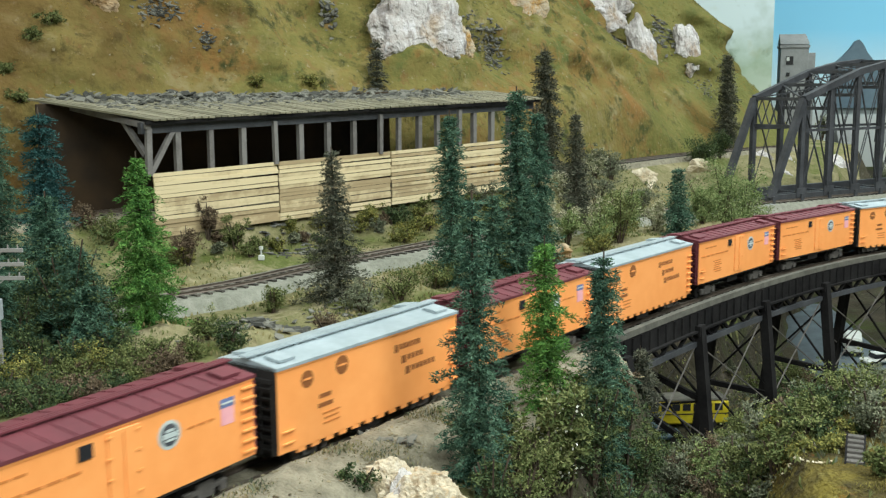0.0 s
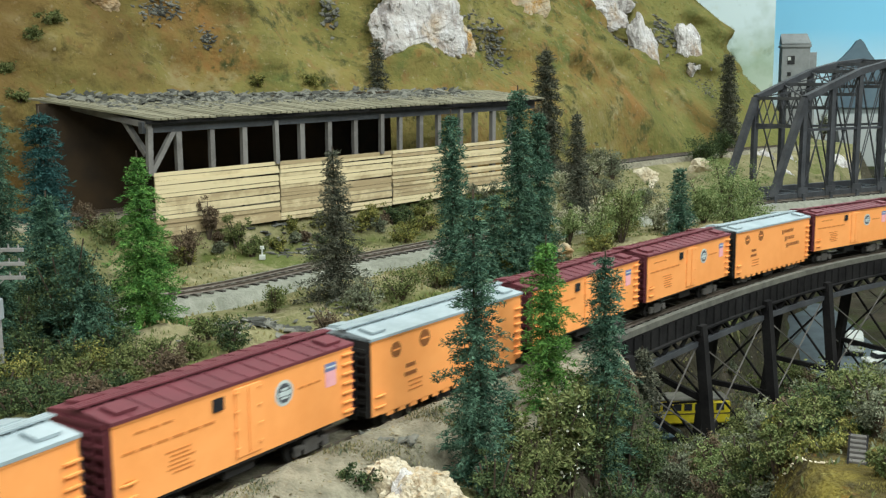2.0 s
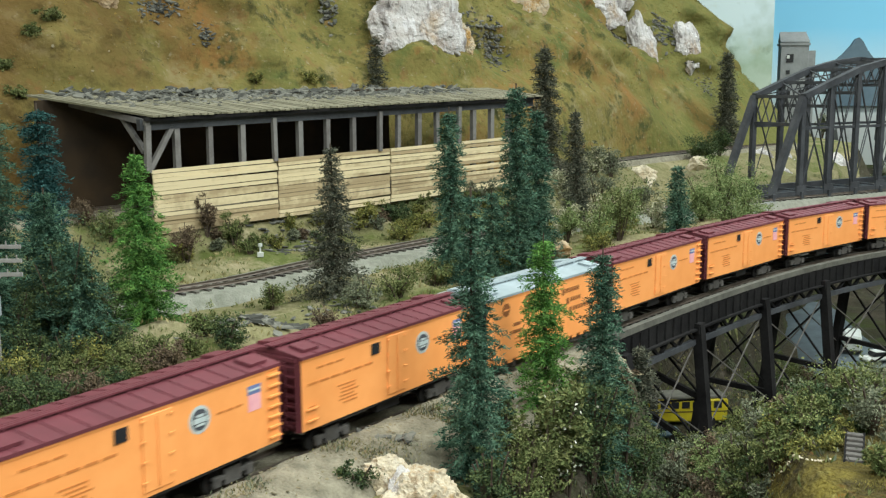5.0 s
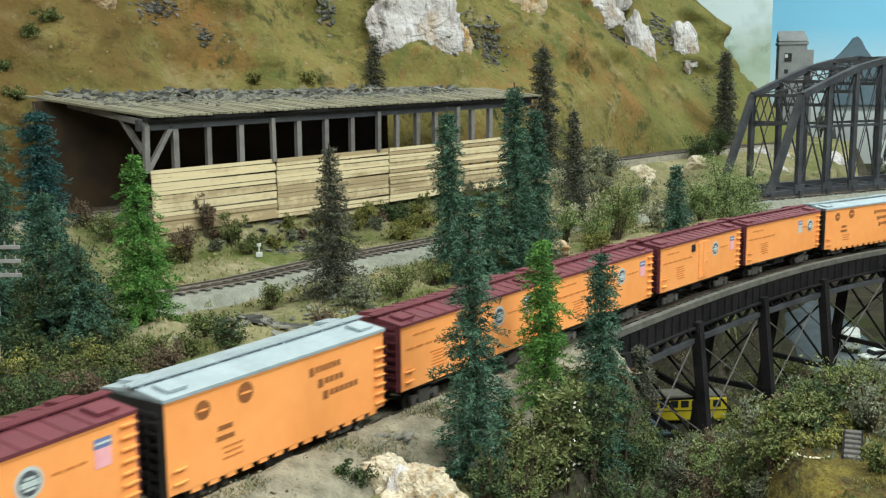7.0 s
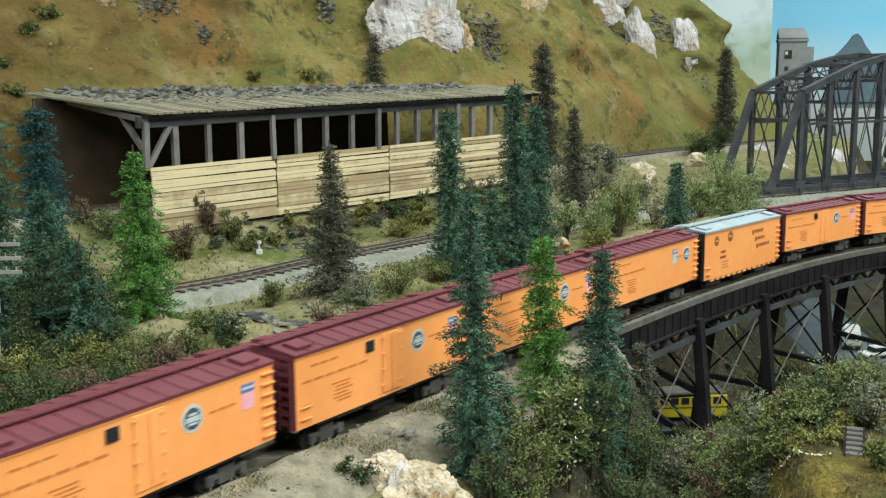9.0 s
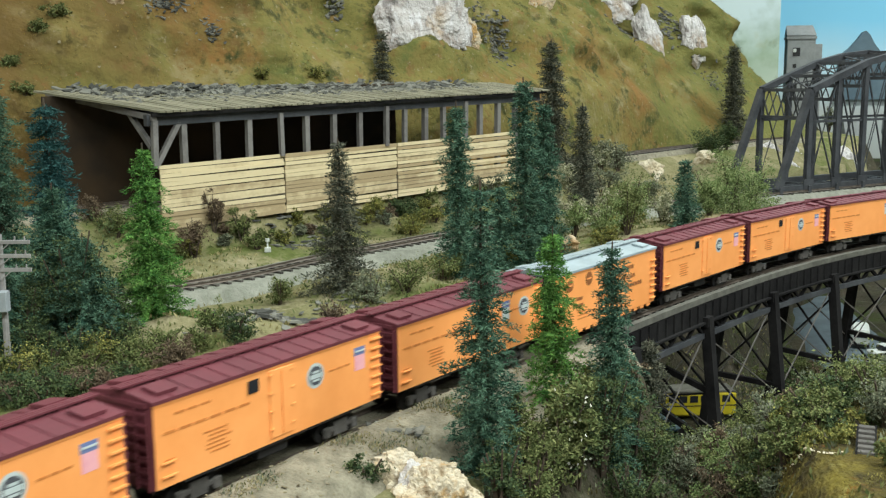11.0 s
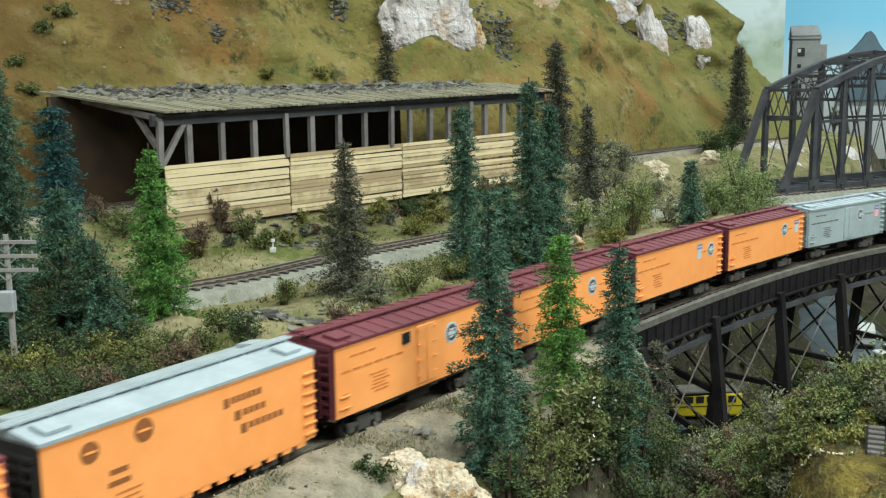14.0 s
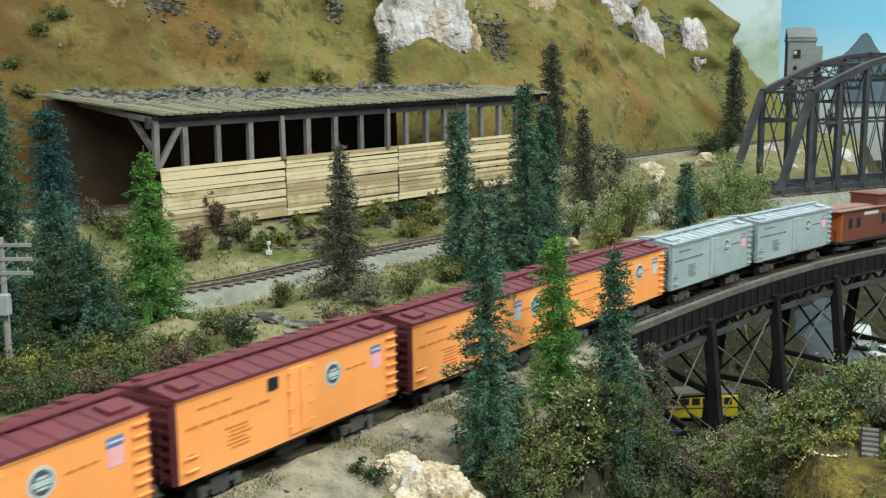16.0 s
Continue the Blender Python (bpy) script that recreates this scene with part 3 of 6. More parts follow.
def reefer(kind):
    """A refrigerator car; its front is at -x, z = 0 on the rails. kind: hatch, shield, silver or grey."""
    zb = 0.0098 if kind == "silver" else 0.0143
    side_m, roof_m = {"silver": (M_ORANGE, M_SILVER), "grey": (M_GREYCAR, M_SILVER)}.get(kind, (M_ORANGE, M_REDROOF))
    end_m = {"silver": M_BLACK, "grey": M_GREYCAR}.get(kind, M_REDROOF)
    label = {"silver": "orange refrigerator car with silver roof and black ends", "grey": "weathered grey refrigerator car with pale grey roof"}.get(
        kind, "orange refrigerator car with oxide red roof and ends")
    car = thing("refrigerator_car", label, "railway car", "cars of the freight train")
    body = part("body", boxes((-BL / 2 + 0.0008, BL / 2 - 0.0008, -HW + 0.0006, HW - 0.0006, zb + 0.001, ZTOP - 0.0006)), M_BLACK, car)
    for sy in (-1, 1):
        sd = part("side_panel", boxes((-BL / 2 + 0.0003, BL / 2 - 0.0003, sy * HW - 0.0004, sy * HW + 0.0004, zb, ZTOP - 0.0003)), side_m, car)
        if kind == "silver":
            part("side_sill", boxes((-0.062, 0.066, sy * (HW - 0.0002) - 0.0005, sy * (HW - 0.0002) + 0.0005, zb - 0.0004, zb + 0.0004), *[(-0.058 + k * 0.0097, -0.0525 + k * 0.0097, sy * (HW - 0.0002) - 0.0005, sy * (HW - 0.0002) + 0.0005, zb - 0.0022, zb) for k in range(13)]), side_m, car)
        else:
            part("side_sill", boxes((-0.056, 0.056, sy * (HW - 0.0006) - 0.0004, sy * (HW - 0.0006) + 0.0004, zb - 0.0014, zb + 0.0004)), M_BLACK, car)
        # door with hinges and bars
        if kind in ("hatch", "grey"):
            dr = part("door", boxes((-0.0075, 0.0075, sy * (HW + 0.0006) - 0.0004, sy * (HW + 0.0006) + 0.0004, zb + 0.002, ZTOP - 0.003), bevel=0.0002), side_m, car)
            for x in (-0.0068, 0.0068):
                for z in (zb + 0.006, zb + 0.014, zb + 0.022, zb + 0.030):
                    part("hinge", boxes((x - 0.0012, x + 0.0012, sy * (HW + 0.0011) - 0.0003, sy * (HW + 0.0011) + 0.0003, z - 0.0004, z + 0.0004)), side_m, dr)
            part("lock_bar", boxes((-0.0003, 0.0003, sy * (HW + 0.0012) - 0.0003, sy * (HW + 0.0012) + 0.0003, zb + 0.003, ZTOP - 0.004)), side_m, dr)
        # rungs near the rear end, a few grabs near the front
        for k in range(7):
            part("rung", boxes((BL / 2 - 0.0075, BL / 2 - 0.0002, sy * (HW + 0.001) - 0.0007, sy * (HW + 0.001) + 0.0007, zb + 0.0025 + k * 0.0046, zb + 0.0033 + k * 0.0046)), side_m, car)
        for k in range(2):
            part("grab_iron", boxes((-BL / 2 + 0.003, -BL / 2 + 0.010, sy * (HW + 0.001) - 0.0006, sy * (HW + 0.001) + 0.0006, zb + 0.004 + k * 0.0055, zb + 0.0046 + k * 0.0055)), side_m, car)
        part("eave_strip", boxes((-BL / 2, BL / 2, sy * (HW + 0.0003) - 0.0005, sy * (HW + 0.0003) + 0.0005, ZTOP - 0.0022, ZTOP - 0.0008)), side_m, car)
    for sx in (-1, 1):
        ep = part("end_panel", boxes((sx * BL / 2 - 0.0006, sx * BL / 2 + 0.0006, -HW, HW, zb, ZTOP)), end_m, car)
        part("end_rib", boxes(*[(sx * (BL / 2 + 0.0009) - 0.0007, sx * (BL / 2 + 0.0009) + 0.0007, -HW + 0.002, HW - 0.002, zb + 0.003 + k * 0.0042, zb + 0.0048 + k * 0.0042) for k in range(8)]), end_m, ep)
        part("ladder", boxes(*[(sx * (BL / 2 + 0.0016) - 0.0004, sx * (BL / 2 + 0.0016) + 0.0004, -HW + 0.001, -HW + 0.008, zb + 0.002 + k * 0.0046, zb + 0.0028 + k * 0.0046) for k in range(7)], *[(sx * (BL / 2 + 0.0016) - 0.0005, sx * (BL / 2 + 0.0016) + 0.0005, y, y + 0.0006, zb, zb + 0.032) for y in (-HW + 0.0008, -HW + 0.0076)]), end_m, ep)
        part("coupler", boxes((min(sx * BL / 2, sx * 0.0778), max(sx * BL / 2, sx * 0.0778), -0.0016, 0.0016, 0.0085, 0.0122), bevel=0.0005), M_BLACK, car)
    # peaked roof with raised panel seams
    bm = bmesh.new()
    ring = []
    for x in (-BL / 2 - 0.0006, BL / 2 + 0.0006):
        ring.append([bm.verts.new((x, y, z)) for y, z in ((-HW - 0.0012, ZTOP - 0.0012), (-HW - 0.0012, ZTOP + 0.0002), (0, ZTOP + 0.0026), (HW + 0.0012, ZTOP + 0.0002), (HW + 0.0012, ZTOP - 0.0012))])
    for k in range(5):
        bm.faces.new((ring[0][k], ring[1][k], ring[1][(k + 1) % 5], ring[0][(k + 1) % 5]))
    bm.faces.new(ring[0]), bm.faces.new(ring[1][::-1])
    roof = part("roof", bm, roof_m, car)
    if kind != "silver":
        bm = bmesh.new()
        for k in range(13):
            x = -0.0605 + k * 0.01008
            for sy in (-1, 1):
                beam(bm, (x, sy * (HW + 0.001), ZTOP + 0.0004), (x, sy * 0.002, ZTOP + 0.0026), 0.0008, 0.0004)
        part("seam", bm, roof_m, roof)
    for sx in (-1, 1):
        for sy in (-1, 1):
            bm = bmesh.new()
            x = sx * (BL / 2 - 0.010)
            beam(bm, (x, sy * 0.0055, ZTOP + 0.0028), (x, sy * 0.0145, ZTOP + 0.0016), 0.010, 0.0013)
            part("ice_hatch", bm, roof_m, roof)
    part("running_board", boxes(*[(-BL / 2 - 0.003, BL / 2 + 0.003, y, y + 0.0014, ZTOP + 0.0034, ZTOP + 0.0041) for y in (-0.0026, -0.0008, 0.0010)],
                                *[(-0.069 + k * 0.0138, -0.0675 + k * 0.0138, -0.0024, 0.0024, ZTOP + 0.0020, ZTOP + 0.0035) for k in range(11)]), roof_m, roof)
    # underframe and trucks
    part("underframe", boxes((-0.066, 0.066, -0.004, 0.004, zb - 0.005, zb + 0.002), (-0.030, 0.030, -0.011, 0.011, zb - 0.003, zb + 0.002), (-0.012, 0.006, -0.014, -0.006, zb - 0.0065, zb)), M_BLACK, car)
    for sx in (-1, 1):
        tk = part("truck", boxes((sx * 0.045 - 0.003, sx * 0.045 + 0.003, -0.0115, 0.0115, 0.004, 0.0095)), M_TRUCK, car)
        for sy in (-1, 1):
            bm = boxes((sx * 0.045 - 0.0115, sx * 0.045 + 0.0115, sy * 0.0118 - 0.001, sy * 0.0118 + 0.001, 0.0050, 0.0072), (sx * 0.045 - 0.005, sx * 0.045 + 0.005, sy * 0.0118 - 0.0012, sy * 0.0118 + 0.0012, 0.0025, 0.0098), *[(sx * 0.045 + o - 0.0022, sx * 0.045 + o + 0.0022, sy * 0.0122 - 0.0012, sy * 0.0122 + 0.0012, 0.0030, 0.0078) for o in (-0.0098, 0.0098)], bevel=0.0004)
            part("side_frame", bm, M_TRUCK, tk)
        for o in (-0.0098, 0.0098):
            bm = bmesh.new()
            for sy in (-1, 1):
                disc(bm, (0, 0), 0.0048, 0.0048, sy * 0.0082 - 0.0011, sy * 0.0082 + 0.0011, 18)
            disc(bm, (0, 0), 0.0012, 0.0012, -0.011, 0.011, 8)
            bmesh.ops.rotate(bm, verts=bm.verts, matrix=Matrix.Rotation(math.pi / 2, 3, "X"))
            bmesh.ops.translate(bm, verts=bm.verts, vec=(sx * 0.045 + o, 0, 0.0048))
            part("wheelset", bm, M_BLACK, tk)
    # printing: bars and round or shield marks, on both sides
    yy = HW + 0.00045

    def bar(name, x, z, w, h, m, up=0.0):
        for sy in (-1, 1):
            cx = x if sy < 0 else -x
            part(name, boxes((cx - w / 2, cx + w / 2, sy * (yy + up) - 0.0001, sy * (yy + up) + 0.0001, z - h / 2, z + h / 2)), m, car)

    H = ZTOP - zb
    if kind == "silver":
        # three printed words: one block a letter, the first one taller
        for x, z, w, letters in ((0.0255, 0.765, 0.0225, 7), (0.0295, 0.60, 0.0187, 5), (0.0365, 0.44, 0.0262, 7)):
            step = w / (letters + 0.35)
            bar("printed_bar", x - w / 2 + step * 0.6, zb + z * H - 0.0002, step * 0.98, 0.0040, M_MARK)
            for k in range(1, letters):
                bar("printed_bar", x - w / 2 + step * (k + 0.85), zb + z * H + 0.0003, step * 0.74, 0.0027, M_MARK)
        for mx, mz, mr in ((-0.0505, 0.77, 0.0040), (-0.0262, 0.80, 0.0045)):
            for sy in (-1, 1):
                bm = disc(bmesh.new(), (0, 0), mr, mr, -0.0001, 0.0001, 20)
                bmesh.ops.rotate(bm, verts=bm.verts, matrix=Matrix.Rotation(math.pi / 2, 3, "X"))
                bmesh.ops.translate(bm, verts=bm.verts, vec=(mx if sy < 0 else -mx, sy * yy, zb + mz * H))
                part("printed_mark", bm, M_MARK, car)
            bar("printed_stripe", mx, zb + mz * H, mr * 1.3, 0.0009, M_ORANGE, 0.0002)
        bar("printed_bar", -0.0385, zb + 0.51 * H, 0.008, 0.002, M_MARK)
        bar("printed_bar", -0.0385, zb + 0.40 * H, 0.010, 0.002, M_MARK)
        for k in range(3):
            bar("printed_bar", -0.0345, zb + (0.29 - 0.06 * k) * H, 0.012 - 0.002 * (k % 2), 0.0008, M_MARKF)
    else:
        ink = M_MARKF if kind != "grey" else M_TRUCK
        for x0, x1, z, hh, ws in ((-0.066, -0.018, 0.61, 0.0011, 6), (-0.060, -0.040, 0.80, 0.0009, 3), (0.032, 0.048, 0.64, 0.0009, 3), (-0.066, -0.060, 0.30, 0.0008, 1)):
            for w in range(ws):
                a, c = x0 + (x1 - x0) * w / ws, x0 + (x1 - x0) * (w + 0.82) / ws
                bar("printed_bar", (a + c) / 2, zb + z * H, c - a, hh, ink)
        for k in range(6):
            bar("printed_bar", -0.039 + 0.001 * (k % 3), zb + (0.45 - 0.05 * k) * H, 0.013 - 0.003 * (k % 2), 0.0007, ink)
        ex = {"shield": 0.050, "plain": 0.032}.get(kind, 0.0225)
        for sy in (-1, 1):
            cx = ex if sy < 0 else -ex
            for r, m, up in ((0.0058, M_EMBL, 0.0), (0.0044, M_EMB, 0.0002)):
                bm = disc(bmesh.new(), (0, 0), r, r, -0.0001, 0.0001, 28)
                bmesh.ops.rotate(bm, verts=bm.verts, matrix=Matrix.Rotation(math.pi / 2, 3, "X"))
                bmesh.ops.translate(bm, verts=bm.verts, vec=(cx, sy * (yy + up), zb + 0.65 * H))
                part("round_emblem", bm, m, car)
        bar("emblem_bar", ex, zb + 0.645 * H, 0.0075, 0.0020, M_EMBL, 0.0004)
        bar("emblem_bar", ex, zb + 0.70 * H, 0.0045, 0.0010, M_EMBL, 0.0004)
        bar("emblem_bar", ex, zb + 0.59 * H, 0.0050, 0.0009, M_EMBL, 0.0004)
        sx = {"shield": 0.030, "plain": 0.056}.get(kind, 0.0545)
        bar("shield_top", sx, zb + 0.775 * H, 0.0082, 0.0038, M_SHB)
        bar("shield_stripe", sx, zb + 0.775 * H, 0.0074, 0.0008, M_EMBL, 0.0002)
        bar("shield_body", sx, zb + 0.615 * H, 0.0076, 0.0072, M_SHR if kind in ("hatch", "grey") else M_EMBL)
        if kind == "hatch":
            bar("vent_hatch", -0.0172, zb + 0.80 * H, 0.0062, 0.0055, M_GLASS, 0.0004)
    return car


def caboose():
    """A brown caboose with orange ends; its front is at -x."""
    car = thing("caboose", "brown-red caboose with orange-red ends and a cupola", "railway car", "cars of the freight train")
    l, zb, zt = 0.112, 0.0125, 0.042
    body = part("body", boxes((-l / 2 + 0.01, l / 2 - 0.01, -0.0160, 0.0160, zb, zt), bevel=0.0004), M_CABOOSE, car)
    for sx in (-1, 1):
        part("end_wall", boxes((sx * (l / 2 - 0.0096) - 0.0006, sx * (l / 2 - 0.0096) + 0.0006, -0.0158, 0.0158, zb, zt)), M_CABEND, car, "orange-red end wall")
        part("platform", boxes((min(sx * l / 2, sx * (l / 2 - 0.01)), max(sx * l / 2, sx * (l / 2 - 0.01)), -0.015, 0.015, zb - 0.001, zb + 0.001)), M_BLACK, car)
        part("railing", boxes(*[(sx * l / 2 - 0.0004, sx * l / 2 + 0.0004, y - 0.0004, y + 0.0004, zb, zb + 0.012) for y in (-0.0145, -0.007, 0.007, 0.0145)], (sx * l / 2 - 0.0004, sx * l / 2 + 0.0004, -0.0145, 0.0145, zb + 0.0115, zb + 0.0123)), M_BLACK, car)
        part("coupler", boxes((min(sx * l / 2, sx * 0.064), max(sx * l / 2, sx * 0.064), -0.0016, 0.0016, 0.0085, 0.0122)), M_BLACK, car)
        tk = part("truck", boxes((sx * 0.036 - 0.0115, sx * 0.036 + 0.0115, -0.0128, 0.0128, 0.004, 0.0078), bevel=0.0005), M_TRUCK, car)
        for o in (-0.0088, 0.0088):
            bm = disc(bmesh.new(), (0, 0), 0.0048, 0.0048, -0.0095, 0.0095, 16)
            bmesh.ops.rotate(bm, verts=bm.verts, matrix=Matrix.Rotation(math.pi / 2, 3, "X"))
            bmesh.ops.translate(bm, verts=bm.verts, vec=(sx * 0.036 + o, 0, 0.0048))
            part("wheelset", bm, M_BLACK, tk)
    part("roof", boxes((-l / 2 - 0.001, l / 2 + 0.001, -0.0175, 0.0175, zt, zt + 0.0018), (-l / 2, l / 2, -0.009, 0.009, zt + 0.0015, zt + 0.003), bevel=0.0006), M_CABROOF, car)
    part("cupola", boxes((0.018, 0.044, -0.0155, 0.0155, zt + 0.001, zt + 0.012), (0.017, 0.045, -0.0168, 0.0168, zt + 0.0115, zt + 0.0135), bevel=0.0005), M_CABOOSE, car)
    for x in (-0.032, -0.018, 0.028, 0.040):
        for sy in (-1, 1):
            part("window", boxes((x - 0.003, x + 0.003, sy * 0.0161 - 0.0004, sy * 0.0161 + 0.0004, 0.026, 0.035)), M_GLASS, car)
    for sy in (-1, 1):
        part("printed_bar", boxes((-0.008, 0.018, sy * 0.0161 - 0.0002, sy * 0.0161 + 0.0002, 0.0365, 0.0395)), M_WHITE, car)
        part("side_sill", boxes((-0.046, 0.046, sy * 0.0160 - 0.0006, sy * 0.0160 + 0.0006, zb - 0.002, zb + 0.001)), M_BLACK, car)
    return car


PROTO = {k: reefer(k) for k in ("hatch", "silver", "shield", "plain", "grey")}
ORDER = ["hatch", "silver", "hatch", "silver", "hatch", "hatch", "silver", "hatch", "hatch", "hatch", "shield", "silver", "hatch", "hatch", "shield", "plain", "grey", "grey", "caboose"]
TRAIN, used = [], set()
for i, k in enumerate(ORDER):
    if k == "caboose":
        TRAIN.append(caboose())
    elif k in used:
        TRAIN.append(copy_thing(PROTO[k], pose(0, 0, 0)))
    else:
        used.add(k)
        TRAIN.append(PROTO[k])
PITCH = 0.1559
# time and place along the line of the car that counts as number 0
RUN = [(0.0, -0.0483), (1.5, -0.2327), (3.5, -0.4783), (4.2, -0.5607), (6.3, -0.8069), (7.0, -0.8901), (9.0, -1.1261), (9.2, -1.1493), (11.3, -1.4059), (12.5, -1.552), (14.0, -1.7345), (14.5, -1.7968), (15.0, -1.8587), (16.0, -1.9823)]


def motions():
    for i, car in enumerate(TRAIN):
        n = i - 1
        half = 0.036 if ORDER[i] == "caboose" else 0.045
        off = -0.014 if ORDER[i] == "caboose" else 0.0
        rows = []
        for k in range(65):
            t = k * 0.25
            s = float(np.interp(t, [r[0] for r in RUN], [r[1] for r in RUN])) + n * PITCH + off
            a, b = on_track(s - half), on_track(s + half)
            rows.append((t, pose((a[0] + b[0]) / 2, (a[1] + b[1]) / 2, RAIL + rise(s), 0, 0, math.degrees(math.atan2(b[1] - a[1], b[0] - a[0])))))
        walk(car, rows)


# ---- rock shed ----
SA, SB = Vector((-0.301, 1.05, 0)), Vector((0.078, 1.423, 0))
SD = (SB - SA).normalized()
SN = Vector((-SD.y, SD.x, 0))
SZ0, SZWALL, SZROOF = 0.362, 0.4115, 0.4665


def shed_rise(u):
    """The shed climbs a little along its length."""
    return 0.0125 * u / 0.532


def rock_shed():
    shed = thing("rock_shed", "timber rock shed with open posts and pale plank wall", "shed")
    L = (SB - SA).length
    up = Vector((0, 0, 1))
    # boarded lower wall, in three panels
    edges = [0.004, 0.158, 0.325, L + 0.01]
    rows = 15
    low, top = SZ0 - 0.014, 0.4142
    h = (top - low) / rows
    for k in range(3):
        for r in range(rows):
            z = low + (r + 0.5) * h
            j = 0.0014 * random.uniform(-1, 1)
            bm = bmesh.new()
            a, b = SA + SD * (edges[k] + random.uniform(0.0002, 0.0016)), SA + SD * (edges[k + 1] - random.uniform(0.0002, 0.0016))
            n = SN * -(0.003 + random.uniform(0, 0.0016))
            beam(bm, a + n + up * (z + shed_rise(edges[k])), b + n + up * (z + j + shed_rise(edges[k + 1])), 0.0018, h - random.uniform(0.0002, 0.0009))
            part("plank", bm, M_PLANK, shed)
    # posts
    for k, u in enumerate((0.0, 0.036, 0.075, 0.115, 0.155, 0.192, 0.231, 0.270, 0.308, 0.341, 0.375, 0.409, 0.443, 0.475, 0.509, 0.545)):
        bm = bmesh.new()
        p = SA + SD * u
        lean = random.uniform(-0.0015, 0.0015)
        head = SZROOF - (0.010 if k % 4 else 0.007) + shed_rise(u)
        w = random.uniform(0.0048, 0.0062)
        off = SN * (-0.0045 if k % 4 == 0 else 0.0)
        beam(bm, p + off + up * (SZ0 if k % 4 else 0.4120 + shed_rise(u)), p + off + SD * lean + up * head, w, w, SN)
        part("post", bm, M_POST, shed)
    z0, z1 = SZROOF - 0.0068, SZROOF - 0.0068 + shed_rise(L + 0.06)
    # Added panel behind the posts; the interior's shade is put into its colour.
    part("shade_backing", beams([(SA + SD * -0.048 + SN * 0.140 + up * 0.422, SA + SD * (L * 0.76) + SN * 0.088 + up * 0.432)], 0.004, 0.122), M_SHEDSHADE, shed, "dark brown back panel carrying the shed's inner shade")
    part("front_beam", beams([(SA - SD * 0.006 + up * z0, SA + SD * (L + 0.06) + up * z1)], 0.007, 0.0112), M_STEEL, shed, "dark grey front beam")
    # braces
    part("brace", beams([(SA + SD * 0.004 - SN * 0.001 + up * (SZWALL + 0.003), SA + SD * 0.031 - SN * 0.001 + up * (SZROOF - 0.009))], 0.005, 0.005), M_POST, shed)
    part("brace", beams([(SA + up * (SZROOF - 0.034), SA + SN * 0.045 + up * (SZROOF + 0.001))], 0.005, 0.005), M_POST, shed)
    part("end_beam", beams([(SA - SN * 0.008 + up * (SZROOF - 0.0045), Vector((-0.452, 1.178, 0.4862)))], 0.005, 0.006), M_POST, shed)
    # roof boards running up to the mountain, ends uneven
    n = 74
    for k in range(n):
        wide = (L + 0.068) / n
        u = 0.002 + (k + 0.5) * wide
        f = k / n
        back = 0.165 - 0.075 * f
        skew = -0.050 * (1 - f)
        a = SA + SD * u - SN * (0.0105 + random.uniform(0, 0.003)) + up * (SZROOF + 0.0012 + shed_rise(u) + random.uniform(0, 0.0006))
        b = SA + SD * (u + skew) + SN * back + up * (SZROOF + 0.0215 - 0.010 * f + shed_rise(u))
        bm = bmesh.new()
        beam(bm, a, b, wide - 0.0006, 0.0020)
        part("roof_board", bm, M_ROOFPL, shed)
    part("purlin", beams([(SA - SD * 0.004 - SN * 0.009 + up * (SZROOF - 0.0015), SA + SD * (L + 0.065) - SN * 0.009 + up * (SZROOF - 0.0015 + shed_rise(L + 0.065)))], 0.003, 0.003), M_TIMBER, shed)
    part("rafter", beams([(SA + SD * float(u) - SN * 0.010 + up * (SZROOF - 0.0014 + shed_rise(u)), SA + SD * float(u) + SN * 0.10 + up * (SZROOF + 0.009 + shed_rise(u))) for u in np.linspace(0.0, L + 0.06, 42)], 0.003, 0.0034), M_TIMBER, shed)
    return shed


rock_shed()


def slab_pile(name, label, spots, material=M_SLATE):
    """Loose flat stones heaped on a slope; spots: place, normal, size."""
    bm = bmesh.new()
    for p, nrm, sz in spots:
        q = Vector(nrm).to_track_quat("Z", "Y").to_matrix().to_4x4() @ Euler((random.uniform(-0.3, 0.3), random.uniform(-0.3, 0.3), random.uniform(0, 6.28))).to_matrix().to_4x4()
        m = Matrix.Translation(p) @ q
        k = random.choice((4, 5, 5, 6))
        a0 = random.uniform(0, 6.28)
        th = sz * random.uniform(0.05, 0.14)
        ring = [(a0 + (i + random.uniform(-0.3, 0.3)) * math.tau / k, sz * random.uniform(0.55, 1.1)) for i in range(k)]
        lo = [bm.verts.new(m @ Vector((1.15 * r * math.cos(a), 0.6 * r * math.sin(a), -th))) for a, r in ring]
        hi = [bm.verts.new(m @ Vector((1.02 * r * math.cos(a), 0.52 * r * math.sin(a), th * random.uniform(0.6, 1)))) for a, r in ring]
        for i in range(k):
            bm.faces.new((lo[i], lo[(i + 1) % k], hi[(i + 1) % k], hi[i]))
        bm.faces.new(hi)
    return tagged(link(name, bm, material), label, "rubble", kind="stuff")


